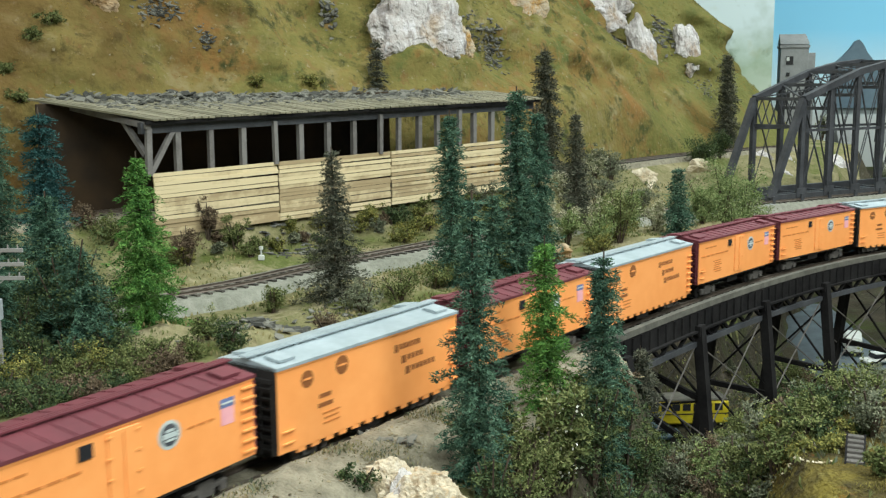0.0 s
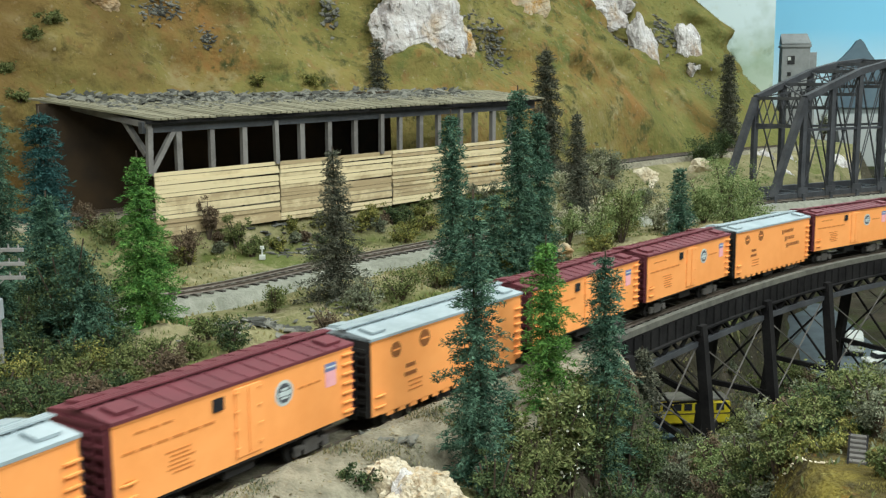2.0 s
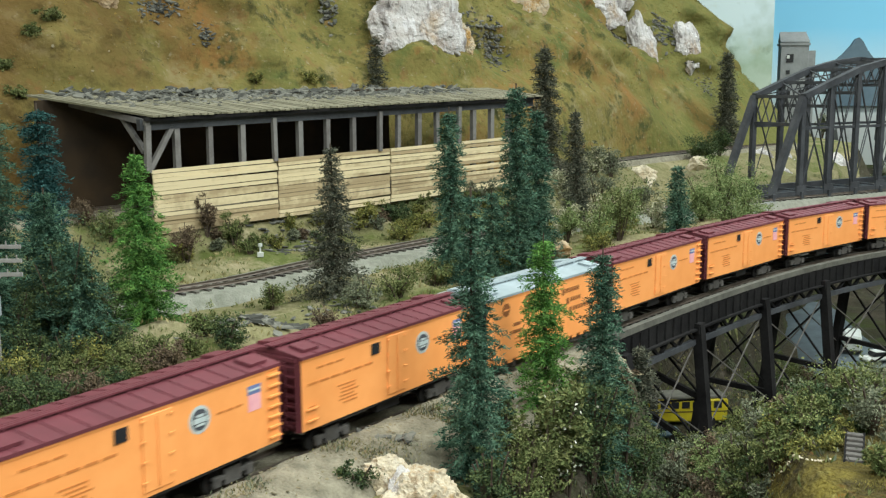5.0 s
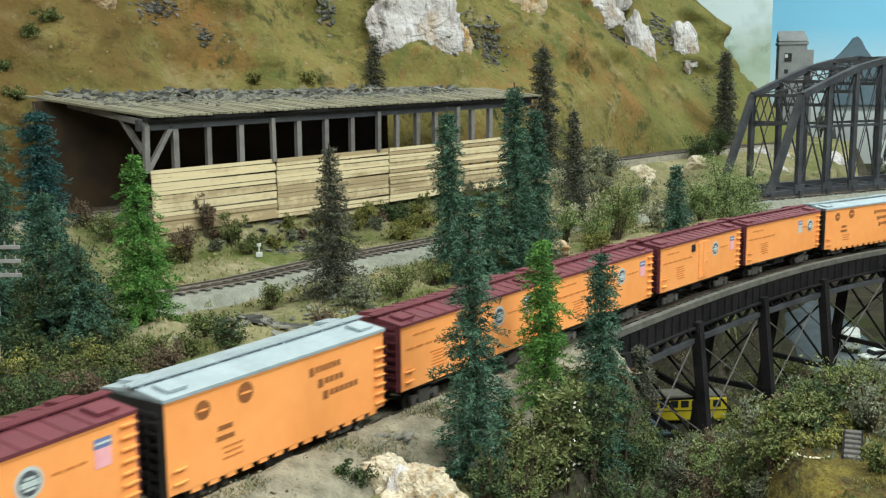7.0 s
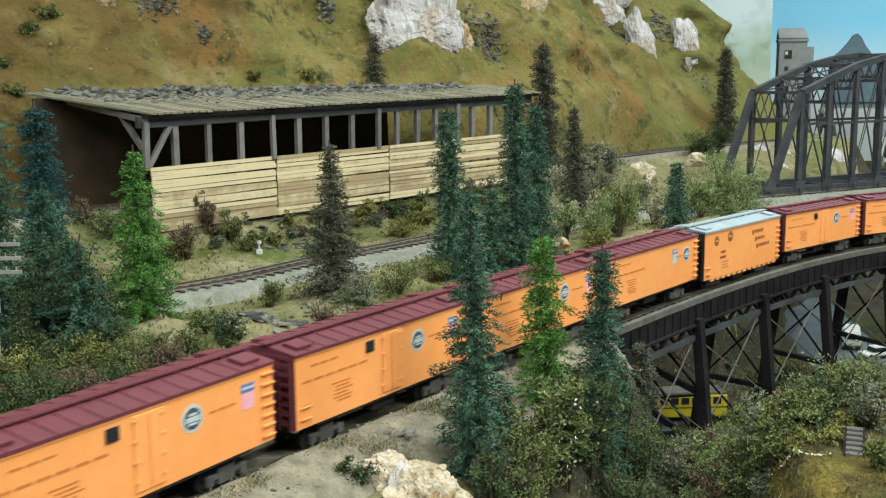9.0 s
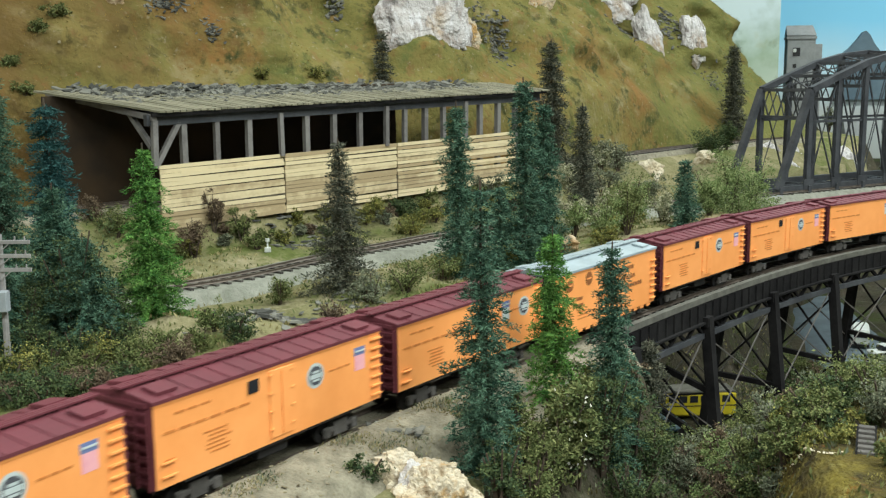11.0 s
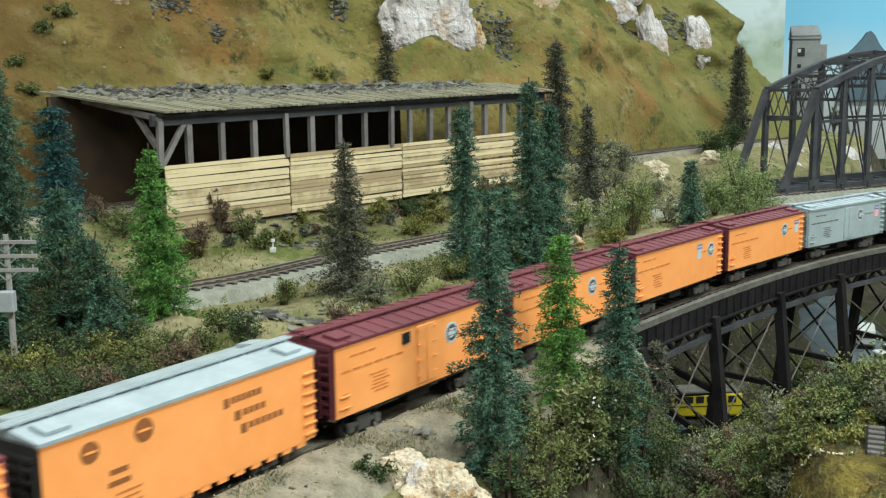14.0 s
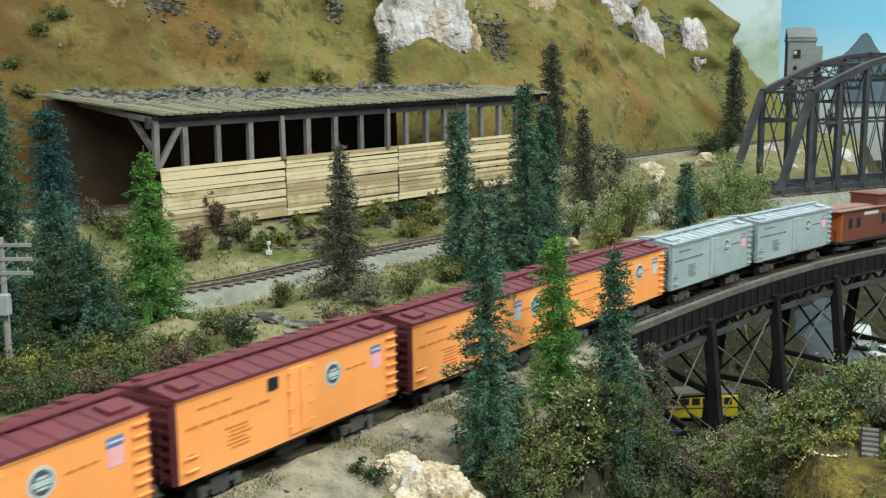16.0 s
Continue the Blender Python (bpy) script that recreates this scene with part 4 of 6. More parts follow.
SL = (SB - SA).length
spots = []
for k in range(1500):
    f = random.random()
    g = random.random() ** 0.6
    back = 0.165 - 0.075 * f
    heap = 0.5 + 0.8 * noise.noise(Vector((f * 9, g * 2, 3.0)))
    if f > 0.72 and random.random() < (f - 0.72) * 3:
        continue
    p = SA + SD * (0.012 + SL * f * 0.97) + SN * (back * (0.20 + 0.80 * g)) + SD * (-0.035 * (1 - f) * g)
    z = SZROOF + shed_rise(SL * f) + 0.0024 + (0.0205 - 0.010 * f) * (0.20 + 0.80 * g) + 0.013 * max(0, g - 0.3) * random.random() * max(0.2, heap)
    spots.append((Vector((p.x, p.y, z)), (random.uniform(-0.35, 0.35), -0.3 + random.uniform(-0.3, 0.3), 1), random.uniform(0.0025, 0.0095)))
slab_pile("slate_rubble", "grey slate rubble lying on the shed roof", spots)


# ---- truss bridge ----
def truss_bridge():
    br = thing("truss_bridge", "dark steel through-truss railway bridge with curved top chord", "bridge")
    p0 = Vector((0.487, 1.555, 0))
    ax = Vector((math.cos(math.radians(31)), math.sin(math.radians(31)), 0))
    nr = Vector((-ax.y, ax.x, 0))
    up = Vector((0, 0, 1))
    zb, W, pan = 0.331, 0.096, 0.062
    hs = [0, 0.147, 0.168, 0.188, 0.200, 0.206, 0.200, 0.188, 0.168, 0.147, 0]
    N = len(hs) - 1
    for side_k, o in (("near", 0.0), ("far", W)):
        q = p0 + nr * o
        tr = part("truss", beams([(q + up * zb, q + ax * (pan * N) + up * zb)], 0.007, 0.010), M_STEEL, br)
        for i in range(N):
            part("top_chord", beams([(q + ax * (pan * i) + up * (zb + hs[i]), q + ax * (pan * (i + 1)) + up * (zb + hs[i + 1]))], 0.0095, 0.0095), M_STEEL, tr)
        for i in range(1, N):
            a, b = q + ax * (pan * i) + up * zb, q + ax * (pan * i) + up * (zb + hs[i])
            part("upright", beams([(a + nr * s, b + nr * s) for s in (-0.0028, 0.0028)] + [(a, b)], 0.0085, 0.0012, nr), M_STEEL, tr)
            if 1 < i < N:
                j = i - 1 if i <= N // 2 else i
                d = (q + ax * (pan * (i - 1)) + up * (zb + hs[i - 1]), a) if i <= N // 2 else (b, q + ax * (pan * (i + 1)) + up * zb)
                part("diagonal", beams([d], 0.0022, 0.0016), M_STEEL, tr)
                d2 = (q + ax * (pan * (i - 1)) + up * zb, q + ax * (pan * i) + up * (zb + hs[i]))
                part("diagonal", beams([d2], 0.0012, 0.0012), M_STEEL, tr)
        part("mid_strut", beams([(q + ax * pan + up * (zb + 0.100), q + ax * (pan * (N - 1)) + up * (zb + 0.100))], 0.003, 0.004), M_STEEL, tr)
    # portals and sway frames with lattice
    for i in range(1, N):
        z1 = zb + hs[i]
        z0 = z1 - (0.042 if i in (1, N - 1) else 0.036)
        a, b = p0 + ax * (pan * i), p0 + ax * (pan * i) + nr * W
        sw = part("sway_frame", beams([(a + up * z1, b + up * z1), (a + up * z0, b + up * z0)], 0.004, 0.005), M_STEEL, br)
        lat = []
        m = 6
        for k in range(m):
            u0, u1 = k / m, (k + 1) / m
            lat += [(a.lerp(b, u0) + up * z0, a.lerp(b, u1) + up * z1), (a.lerp(b, u0) + up * z1, a.lerp(b, u1) + up * z0)]
        part("lattice", beams(lat, 0.0016, 0.0012), M_STEEL, sw)
        if i < N - 1:
            c, d = p0 + ax * (pan * (i + 1)), p0 + ax * (pan * (i + 1)) + nr * W
            part("top_brace", beams([(a + up * z1, d + up * (zb + hs[i + 1])), (b + up * z1, c + up * (zb + hs[i + 1]))], 0.002, 0.002), M_STEEL, br)
    for i in range(N + 1):
        part("floor_beam", beams([(p0 + ax * (pan * i) + up * (zb - 0.008), p0 + ax * (pan * i) + nr * W + up * (zb - 0.008))], 0.006, 0.014), M_STEEL, br)
    q0, q1 = p0 - nr * 0.004, p0 + ax * pan * N - nr * 0.004
    part("lower_flange", beams([(q0 + up * (zb - 0.026), q1 + up * (zb - 0.026))], 0.012, 0.004), M_STEEL, br)
    for i in range(N + 1):
        part("stiffener", beams([(q0 + ax * (pan * i) + up * (zb - 0.025), q0 + ax * (pan * i) + up * (zb + 0.004))], 0.008, 0.006, ax), M_STEEL, br)
        if 0 < i < N:
            part("gusset", beams([(q0 + ax * (pan * i - 0.011) + up * (zb + 0.006), q0 + ax * (pan * i + 0.011) + up * (zb + 0.006))], 0.0018, 0.014), M_STEEL, br)
    # Added dark plate gives the openings under the floor their shade.
    part("backing_plate", beams([(p0 + nr * 0.004 + up * (zb - 0.013), p0 + nr * 0.004 + ax * pan * N + up * (zb - 0.013))], 0.002, 0.022), M_TIMBER, br, "black backing plate with the under-floor shade in its colour")
    for o in (0.012, 0.035, 0.062):
        part("stringer", beams([(p0 + nr * o + up * (zb - 0.010), p0 + ax * pan * N + nr * o + up * (zb - 0.010))], 0.006, 0.016), M_STEEL, br)
    for o in (-0.005,):
        part("walkway", beams([(p0 - ax * 0.05 + nr * o + up * (zb - 0.016), p0 + ax * pan * N + nr * o + up * (zb - 0.016))], 0.012, 0.004), M_DECK, br, "grey timber walkway")
    return br


truss_bridge()


# ---- trestle viaduct under the near track ----
def viaduct():
    v = thing("trestle_viaduct", "black timber and steel trestle viaduct carrying the near track", "viaduct")
    up = Vector((0, 0, 1))

    def at(s, o):
        x, y, h = on_track(s)
        return Vector((x + o * math.sin(h), y - o * math.cos(h), 0))

    S = np.arange(0.165, 1.60, 0.02)
    for o in (-0.019, 0.019):
        part("girder", sweep(bmesh.new(), [at(float(a), o) + up * (RAIL - 0.0125) for a in S], 0.005, 0.015), M_TIMBER, v)
        part("girder_flange", sweep(bmesh.new(), [at(float(a), o * 1.08) + up * (RAIL - 0.0205) for a in S], 0.008, 0.0016), M_TIMBER, v)
        part("guard_timber", sweep(bmesh.new(), [at(float(a), o * 1.02) + up * (RAIL - 0.0022) for a in S], 0.0050, 0.0046), M_DECK, v)
        for a in np.arange(0.19, 1.0, 0.0135):
            part("stiffener", beams([(at(float(a), o * 1.15) + up * (RAIL - 0.0195), at(float(a), o * 1.15) + up * (RAIL - 0.0055))], 0.0010, 0.0016), M_TIMBER, v)
    part("deck", sweep(bmesh.new(), [at(float(a), 0) + up * (RAIL - 0.0062) for a in S], 0.040, 0.003), M_DECK, v, "grey timber deck")
    bents = [0.218, 0.340, 0.464, 0.584, 0.706, 0.83, 0.955, 1.08, 1.2, 1.32, 1.45]
    batter = 0.13
    zl = RAIL - 0.031
    for k, s in enumerate(bents):
        zt = RAIL - 0.017
        bt = part("bent", beams([(at(s, -0.026) + up * (zt - 0.003), at(s, 0.026) + up * (zt - 0.003))], 0.010, 0.008), M_TIMBER, v)
        tops, feet = [], []
        for sg in (-1, 1):
            head = at(s, sg * 0.0225)
            g = VALLEY
            for _ in range(4):
                foot = at(s, sg * (0.0225 + batter * (zt - g)))
                g = ground_z(foot.x, foot.y)
            tops.append(head + up * zt)
            feet.append(foot + up * (g - 0.01))
            part("leg", beams([(feet[-1], tops[-1])], 0.0078, 0.0078, at(s + 0.01, 0) - at(s, 0)), M_TIMBER, bt)
        for f0, f1 in ((0.12, 0.5), (0.5, 0.88)):
            part("cross_brace", beams([(tops[0].lerp(feet[0], f0), tops[1].lerp(feet[1], f1)), (tops[1].lerp(feet[1], f0), tops[0].lerp(feet[0], f1))], 0.0016, 0.0016), M_TIMBER, bt)
            part("strut", beams([(tops[0].lerp(feet[0], f1), tops[1].lerp(feet[1], f1))], 0.0040, 0.0045), M_TIMBER, bt)
    for k, (s0, s1) in enumerate(zip(bents[:-1], bents[1:])):
        for o in (-0.021, 0.021):
            n = 8
            for i in range(n):
                a, b = s0 + (s1 - s0) * i / n, s0 + (s1 - s0) * (i + 1) / n
                za, zc = (RAIL - 0.0205, zl) if i % 2 else (zl, RAIL - 0.0205)
                part("web_member", beams([(at(a, o * 0.95) + up * za, at(b, o * 0.95) + up * zc)], 0.0024, 0.0024), M_TIMBER, v)
            mid = at((s0 + s1) / 2, o) + up * zl
            part("lower_chord", beams([(at(s0, o) + up * zl, mid), (mid, at(s1, o) + up * zl)], 0.0042, 0.0042), M_STEEL, v)
            # thin tie rods crossing each bay
            e0, e1 = at(s0, o * 1.5), at(s1, o * 1.5)
            part("tie_rod", beams([(at(s0, o) + up * zl, e1 + up * (zl - 0.075)), (at(s1, o) + up * zl, e0 + up * (zl - 0.075))], 0.0009, 0.0009), M_TRUCK, v)
    return v


viaduct()


# ---- trees and bushes ----
def tuft(bm, p, d, l, w):
    """A flat spray of needles."""
    d = Vector(d).normalized()
    s = d.cross(Vector((random.uniform(-1, 1), random.uniform(-1, 1), random.uniform(0.2, 1)))).normalized()
    u = s.cross(d)
    q = [bm.verts.new(p - d * l * 0.15), bm.verts.new(p + d * l * 0.35 + s * w), bm.verts.new(p + d * l), bm.verts.new(p + d * l * 0.35 - s * w + u * w * 0.4)]
    bm.faces.new(q)


def conifer(x, y, z, h, r, material, label, seed, dens=1.0, bare=0.0, power=0.75):
    random.seed(seed)
    t = thing("conifer_tree", label, "tree", "conifers of the slope", m=pose(x, y, z))
    bm = bmesh.new()
    pts = [Vector((0.02 * h * math.sin(k), 0.015 * h * math.cos(k * 1.7), h * k / 5)) * 1.0 for k in range(6)]
    for k in range(6):
        pts[k].x *= 0.4
        pts[k].y *= 0.4
    for k in range(5):
        beam(bm, pts[k], pts[k + 1], 0.05 * h * (1 - k / 5.3) * 0.5, 0.05 * h * (1 - k / 5.3) * 0.5)
    part("trunk", bm, M_BARK, t)
    bm = bmesh.new()
    leaf = 0.0011 + 0.0021 * y
    nw = int(h / (0.0042 + 0.0014 * y) * dens)
    tiers = max(7, int(h / (0.010 + 0.006 * y)))
    for i in range(nw):
        f = bare + (0.985 - bare) * (i + random.uniform(-0.2, 0.2)) / nw
        base = pts[min(4, max(0, int(f * 5)))].lerp(pts[min(5, max(0, int(f * 5)) + 1)], f * 5 - min(4, max(0, int(f * 5))))
        ring = r * (max(0.02, 1 - f) ** power) * (0.80 + 0.34 * (1 - (f * tiers + 0.3 * math.sin(seed + 7 * f)) % 1.0) + 0.10 * math.sin(i * 1.9 + seed)) + 0.0015
        nb = random.randint(8, 11)
        a0 = random.uniform(0, 6.28)
        for k in range(nb):
            a = a0 + (k + random.uniform(-0.3, 0.3)) * math.tau / nb
            rr = ring * random.choice((0.45, 0.7, 0.85, 0.95, 1.0, 1.18)) * random.uniform(0.85, 1.1)
            d = Vector((math.cos(a), math.sin(a), random.uniform(-0.40, 0.02) + 0.7 * max(0, f - 0.82)))
            m = max(2, int(rr / (leaf * 0.70)))
            for q in range(m):
                g = (q + 0.7) / m
                p = base + d * rr * g + Vector((0, 0, -0.10 * rr * g * g))
                for _ in range(11 if y < 0.8 else 9):
                    tuft(bm, p + Vector((random.uniform(-1, 1), random.uniform(-1, 1), random.uniform(-1, 1))) * leaf * 0.75, d * 0.7 + Vector((random.uniform(-1, 1), random.uniform(-1, 1), random.uniform(-0.6, 0.8))) * 0.9, leaf * random.uniform(0.8, 1.4), leaf * random.uniform(0.10, 0.19))
    part("crown", bm, material, t)
    return t


def bush(x, y, z, h, r, material, label, seed, n=420, leaf=0.0042):
    random.seed(seed)
    t = thing("bush", label, "bush", "bushes of the slope", m=pose(x, y, z))
    bm = bmesh.new()
    stems = []
    for k in range(7):
        a = random.uniform(0, 6.28)
        tip = Vector((math.cos(a) * r * random.uniform(0.2, 0.9), math.sin(a) * r * random.uniform(0.2, 0.9), h * random.uniform(0.55, 1.0)))
        mid = tip * 0.5 + Vector((0, 0, 0.1 * h))
        beam(bm, (0, 0, -0.006), mid, 0.0012, 0.0012)
        beam(bm, mid, tip, 0.0007, 0.0007)
        stems.append((mid, tip))
    part("stem", bm, M_BARK, t)
    bm = bmesh.new()
    clumps = []
    for k in range(max(10, n // 42)):
        mid, tip = random.choice(stems)
        clumps.append((mid.lerp(tip, random.uniform(-0.6, 1.1)) + Vector((random.gauss(0, 1), random.gauss(0, 1), random.gauss(0, 0.8))) * 0.24 * r, random.uniform(0.07, 0.17) * r))
    for k in range(n):
        c, spread = random.choice(clumps)
        p = c + Vector((random.gauss(0, 1), random.gauss(0, 1), random.gauss(0, 0.7))) * spread
        if p.z < 0:
            p.z = random.uniform(0, 0.2) * h
        tuft(bm, p, (random.uniform(-1, 1), random.uniform(-1, 1), random.uniform(-0.4, 1)), leaf * random.uniform(0.6, 1.5), leaf * random.uniform(0.20, 0.42))
    part("foliage", bm, material, t)
    return t


SPRUCE, BLUEL, BRIGHTL, GREYL = "dark green spruce with shaggy branches", "bluish green spruce with dense branches", "bright green young conifer with a loose crown", "dry grey-green spruce with drooping branches"


def plant(rows, material, label, top=True):
    """Conifers: place, height of the tip, radius, seed, taper."""
    for x, y, tip, r, seed, power in rows:
        z = ground_z(x, y) - 0.006
        conifer(x, y, z, tip - z, r * 1.06, material, label, seed, 1.15, 0.0, power)


plant([(-0.290, 0.75, 0.487, 0.021, 1, 0.38)], M_BLUE, BLUEL)
plant([(-0.213, 0.72, 0.457, 0.031, 2, 0.85), (0.054, 0.56, 0.420, 0.0145, 12, 0.5)], M_BRIGHT, BRIGHTL)
plant([(-0.092, 0.85, 0.452, 0.029, 3, 0.85), (0.163, 1.30, 0.468, 0.022, 7, 0.7), (0.138, 0.72, 0.318, 0.015, 14, 0.5)], M_GREY, GREYL)
plant([(0.151, 1.58, 0.556, 0.027, 6, 0.45), (0.60, 2.24, 0.566, 0.024, 9, 0.45)], M_GREY, "dark slim spruce at the foot of the mountain")
plant([(0.005, 0.95, 0.479, 0.021, 4, 0.45), (0.069, 1.00, 0.500, 0.022, 5, 0.45), (0.092, 1.04, 0.478, 0.021, 16, 0.45), (0.28, 1.25, 0.403, 0.017, 8, 0.5)], M_SPRUCE, SPRUCE)
plant([(0.0125, 0.47, 0.4540, 0.0185, 11, 0.70), (0.085, 0.55, 0.413, 0.0165, 13, 0.5), (-0.372, 0.85, 0.518, 0.030, 15, 0.6)], M_SPRUCE, "tall blue-green spruce with shaggy branches")
plant([(-0.268, 0.695, 0.432, 0.036, 21, 0.6), (-0.240, 0.668, 0.402, 0.032, 22, 0.6), (-0.292, 0.655, 0.400, 0.030, 23, 0.6), (0.045, 0.985, 0.400, 0.026, 24, 0.6)], M_SPRUCE, "low dark spruce with broad spreading branches")
conifer(-0.098, 1.513, 0.492, 0.075, 0.016, M_GREY, "small dark spruce growing on the mountainside", 10, 0.8, 0.0, 0.7)

KINDS = {"dark": (M_BUSHD, "dark green leafy bush on the slope"), "olive": (M_BUSH, "olive green bush with fine leaves"), "yellow": (M_BUSHY, "low yellow-green flowering bush"),
         "rusty": (M_BUSHR, "rusty brown dry shrub with bare twigs"), "grey": (M_BUSHG, "grey-green scrubby bush on the slope"), "bright": (M_BUSHB, "fresh green rounded bush")}


def shrubs(kind, rows):
    m, label = KINDS[kind]
    for x, y, h, r in rows:
        z = ground_z(x, y) - 0.002
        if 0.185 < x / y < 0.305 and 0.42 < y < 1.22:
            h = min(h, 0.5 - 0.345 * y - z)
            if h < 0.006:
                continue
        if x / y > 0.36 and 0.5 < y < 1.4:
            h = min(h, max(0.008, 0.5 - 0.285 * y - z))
        bush(x, y, z, h, r, m, label, int(1e4 * (x + 2 * y)), int(1050 + 395000 * r * h ** 0.5), 0.0010 + 0.0008 * y)


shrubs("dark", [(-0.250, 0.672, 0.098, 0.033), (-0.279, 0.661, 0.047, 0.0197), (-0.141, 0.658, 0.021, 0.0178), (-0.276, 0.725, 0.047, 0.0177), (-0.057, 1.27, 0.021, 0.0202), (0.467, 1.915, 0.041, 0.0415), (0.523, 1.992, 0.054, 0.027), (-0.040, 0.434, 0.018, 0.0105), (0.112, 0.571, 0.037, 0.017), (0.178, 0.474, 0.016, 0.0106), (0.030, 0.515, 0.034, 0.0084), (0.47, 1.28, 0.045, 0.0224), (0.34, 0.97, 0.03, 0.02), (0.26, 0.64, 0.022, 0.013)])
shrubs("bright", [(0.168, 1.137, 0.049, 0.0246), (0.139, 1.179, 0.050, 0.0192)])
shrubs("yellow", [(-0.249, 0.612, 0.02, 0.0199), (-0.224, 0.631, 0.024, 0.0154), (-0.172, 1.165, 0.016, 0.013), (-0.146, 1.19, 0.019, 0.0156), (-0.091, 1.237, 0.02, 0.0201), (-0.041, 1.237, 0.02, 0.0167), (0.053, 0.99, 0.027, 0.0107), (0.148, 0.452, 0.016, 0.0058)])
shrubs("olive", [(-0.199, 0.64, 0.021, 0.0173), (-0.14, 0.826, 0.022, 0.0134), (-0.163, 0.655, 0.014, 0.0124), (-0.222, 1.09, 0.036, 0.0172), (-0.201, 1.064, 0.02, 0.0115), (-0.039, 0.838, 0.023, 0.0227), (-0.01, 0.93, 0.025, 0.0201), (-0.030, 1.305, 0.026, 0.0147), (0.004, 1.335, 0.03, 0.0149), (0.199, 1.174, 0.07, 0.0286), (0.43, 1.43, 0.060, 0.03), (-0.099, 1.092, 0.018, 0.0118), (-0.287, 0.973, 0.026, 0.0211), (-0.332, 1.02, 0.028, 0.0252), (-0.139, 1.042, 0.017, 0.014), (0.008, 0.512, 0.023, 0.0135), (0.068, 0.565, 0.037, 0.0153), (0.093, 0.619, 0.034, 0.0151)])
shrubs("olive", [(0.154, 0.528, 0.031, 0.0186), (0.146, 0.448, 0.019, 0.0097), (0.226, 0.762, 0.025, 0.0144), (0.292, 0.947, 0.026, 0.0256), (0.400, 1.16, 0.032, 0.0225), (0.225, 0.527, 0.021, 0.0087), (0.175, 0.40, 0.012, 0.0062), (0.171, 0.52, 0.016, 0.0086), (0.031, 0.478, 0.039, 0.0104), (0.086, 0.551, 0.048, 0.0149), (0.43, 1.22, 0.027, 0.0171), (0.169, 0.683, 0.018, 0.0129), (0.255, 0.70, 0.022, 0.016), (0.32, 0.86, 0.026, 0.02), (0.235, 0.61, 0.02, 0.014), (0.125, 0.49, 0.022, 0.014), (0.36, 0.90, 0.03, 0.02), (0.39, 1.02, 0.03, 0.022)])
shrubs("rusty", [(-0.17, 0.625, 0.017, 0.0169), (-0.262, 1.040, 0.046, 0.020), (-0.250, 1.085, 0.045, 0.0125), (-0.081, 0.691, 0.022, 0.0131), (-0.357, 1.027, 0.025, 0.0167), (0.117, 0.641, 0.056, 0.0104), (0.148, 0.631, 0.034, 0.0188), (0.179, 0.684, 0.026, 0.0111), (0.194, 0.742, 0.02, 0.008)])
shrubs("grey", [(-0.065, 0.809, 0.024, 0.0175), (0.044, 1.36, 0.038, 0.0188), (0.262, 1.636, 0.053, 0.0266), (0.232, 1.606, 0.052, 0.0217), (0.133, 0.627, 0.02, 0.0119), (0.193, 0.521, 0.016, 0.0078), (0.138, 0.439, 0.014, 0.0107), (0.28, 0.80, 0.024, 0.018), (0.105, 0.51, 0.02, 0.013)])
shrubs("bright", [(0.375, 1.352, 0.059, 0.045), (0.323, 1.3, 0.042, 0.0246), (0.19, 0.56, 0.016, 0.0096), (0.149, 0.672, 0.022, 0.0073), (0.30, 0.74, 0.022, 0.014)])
flowering = bush(0.050, 0.490, ground_z(0.05, 0.49) - 0.002, 0.054, 0.0165, M_BUSH, "olive bush with small white blossoms beside the spruces", 77, 5200, 0.0022)
bm = bmesh.new()
for k in range(70):
    tuft(bm, Vector((random.gauss(0.004, 0.008), random.gauss(-0.006, 0.006), random.uniform(0.012, 0.055))), (random.uniform(-1, 1), -0.5, random.uniform(0, 1)), 0.0020, 0.0008)
part("blossom", bm, M_BLOSSOM, flowering, "small white blossoms")


# scrub on the banks of the valley
random.seed(57)
made = 0
while made < 130:
    x, y = (random.uniform(0.03, 0.48), random.uniform(0.43, 1.25)) if made < 75 else (random.uniform(0.15, 0.42), random.uniform(0.44, 0.95))
    if made >= 75 and x / y < 0.29:
        continue
    d = side(RIMP, x, y)
    if d < 0.012 or x / y > 0.47 or abs(side(np.array([(TX[i], TY[i]) for i in range(760, 960, 6)]), x, y)) < 0.048:
        continue
    z = ground_z(x, y)
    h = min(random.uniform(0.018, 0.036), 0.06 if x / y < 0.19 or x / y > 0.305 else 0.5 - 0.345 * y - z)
    if h < 0.010:
        h = 0.010
        if random.random() < 0.6:
            continue
    made += 1
    state = random.getstate()
    shrubs(random.choice(["olive", "olive", "olive", "dark", "grey", "grey", "rusty", "bright"]), [(x, y, h, random.uniform(0.010, 0.019))])
    random.setstate(state)

for x, y, h, r in ((0.062, 0.505, 0.060, 0.020), (0.078, 0.532, 0.060, 0.020), (0.100, 0.560, 0.062, 0.020), (0.122, 0.610, 0.060, 0.018), (0.045, 0.475, 0.045, 0.016), (0.108, 0.520, 0.055, 0.020), (0.020, 0.445, 0.035, 0.012)):
    shrubs("olive" if int(x * 1000) % 2 else "dark", [(x, y, h, r)])

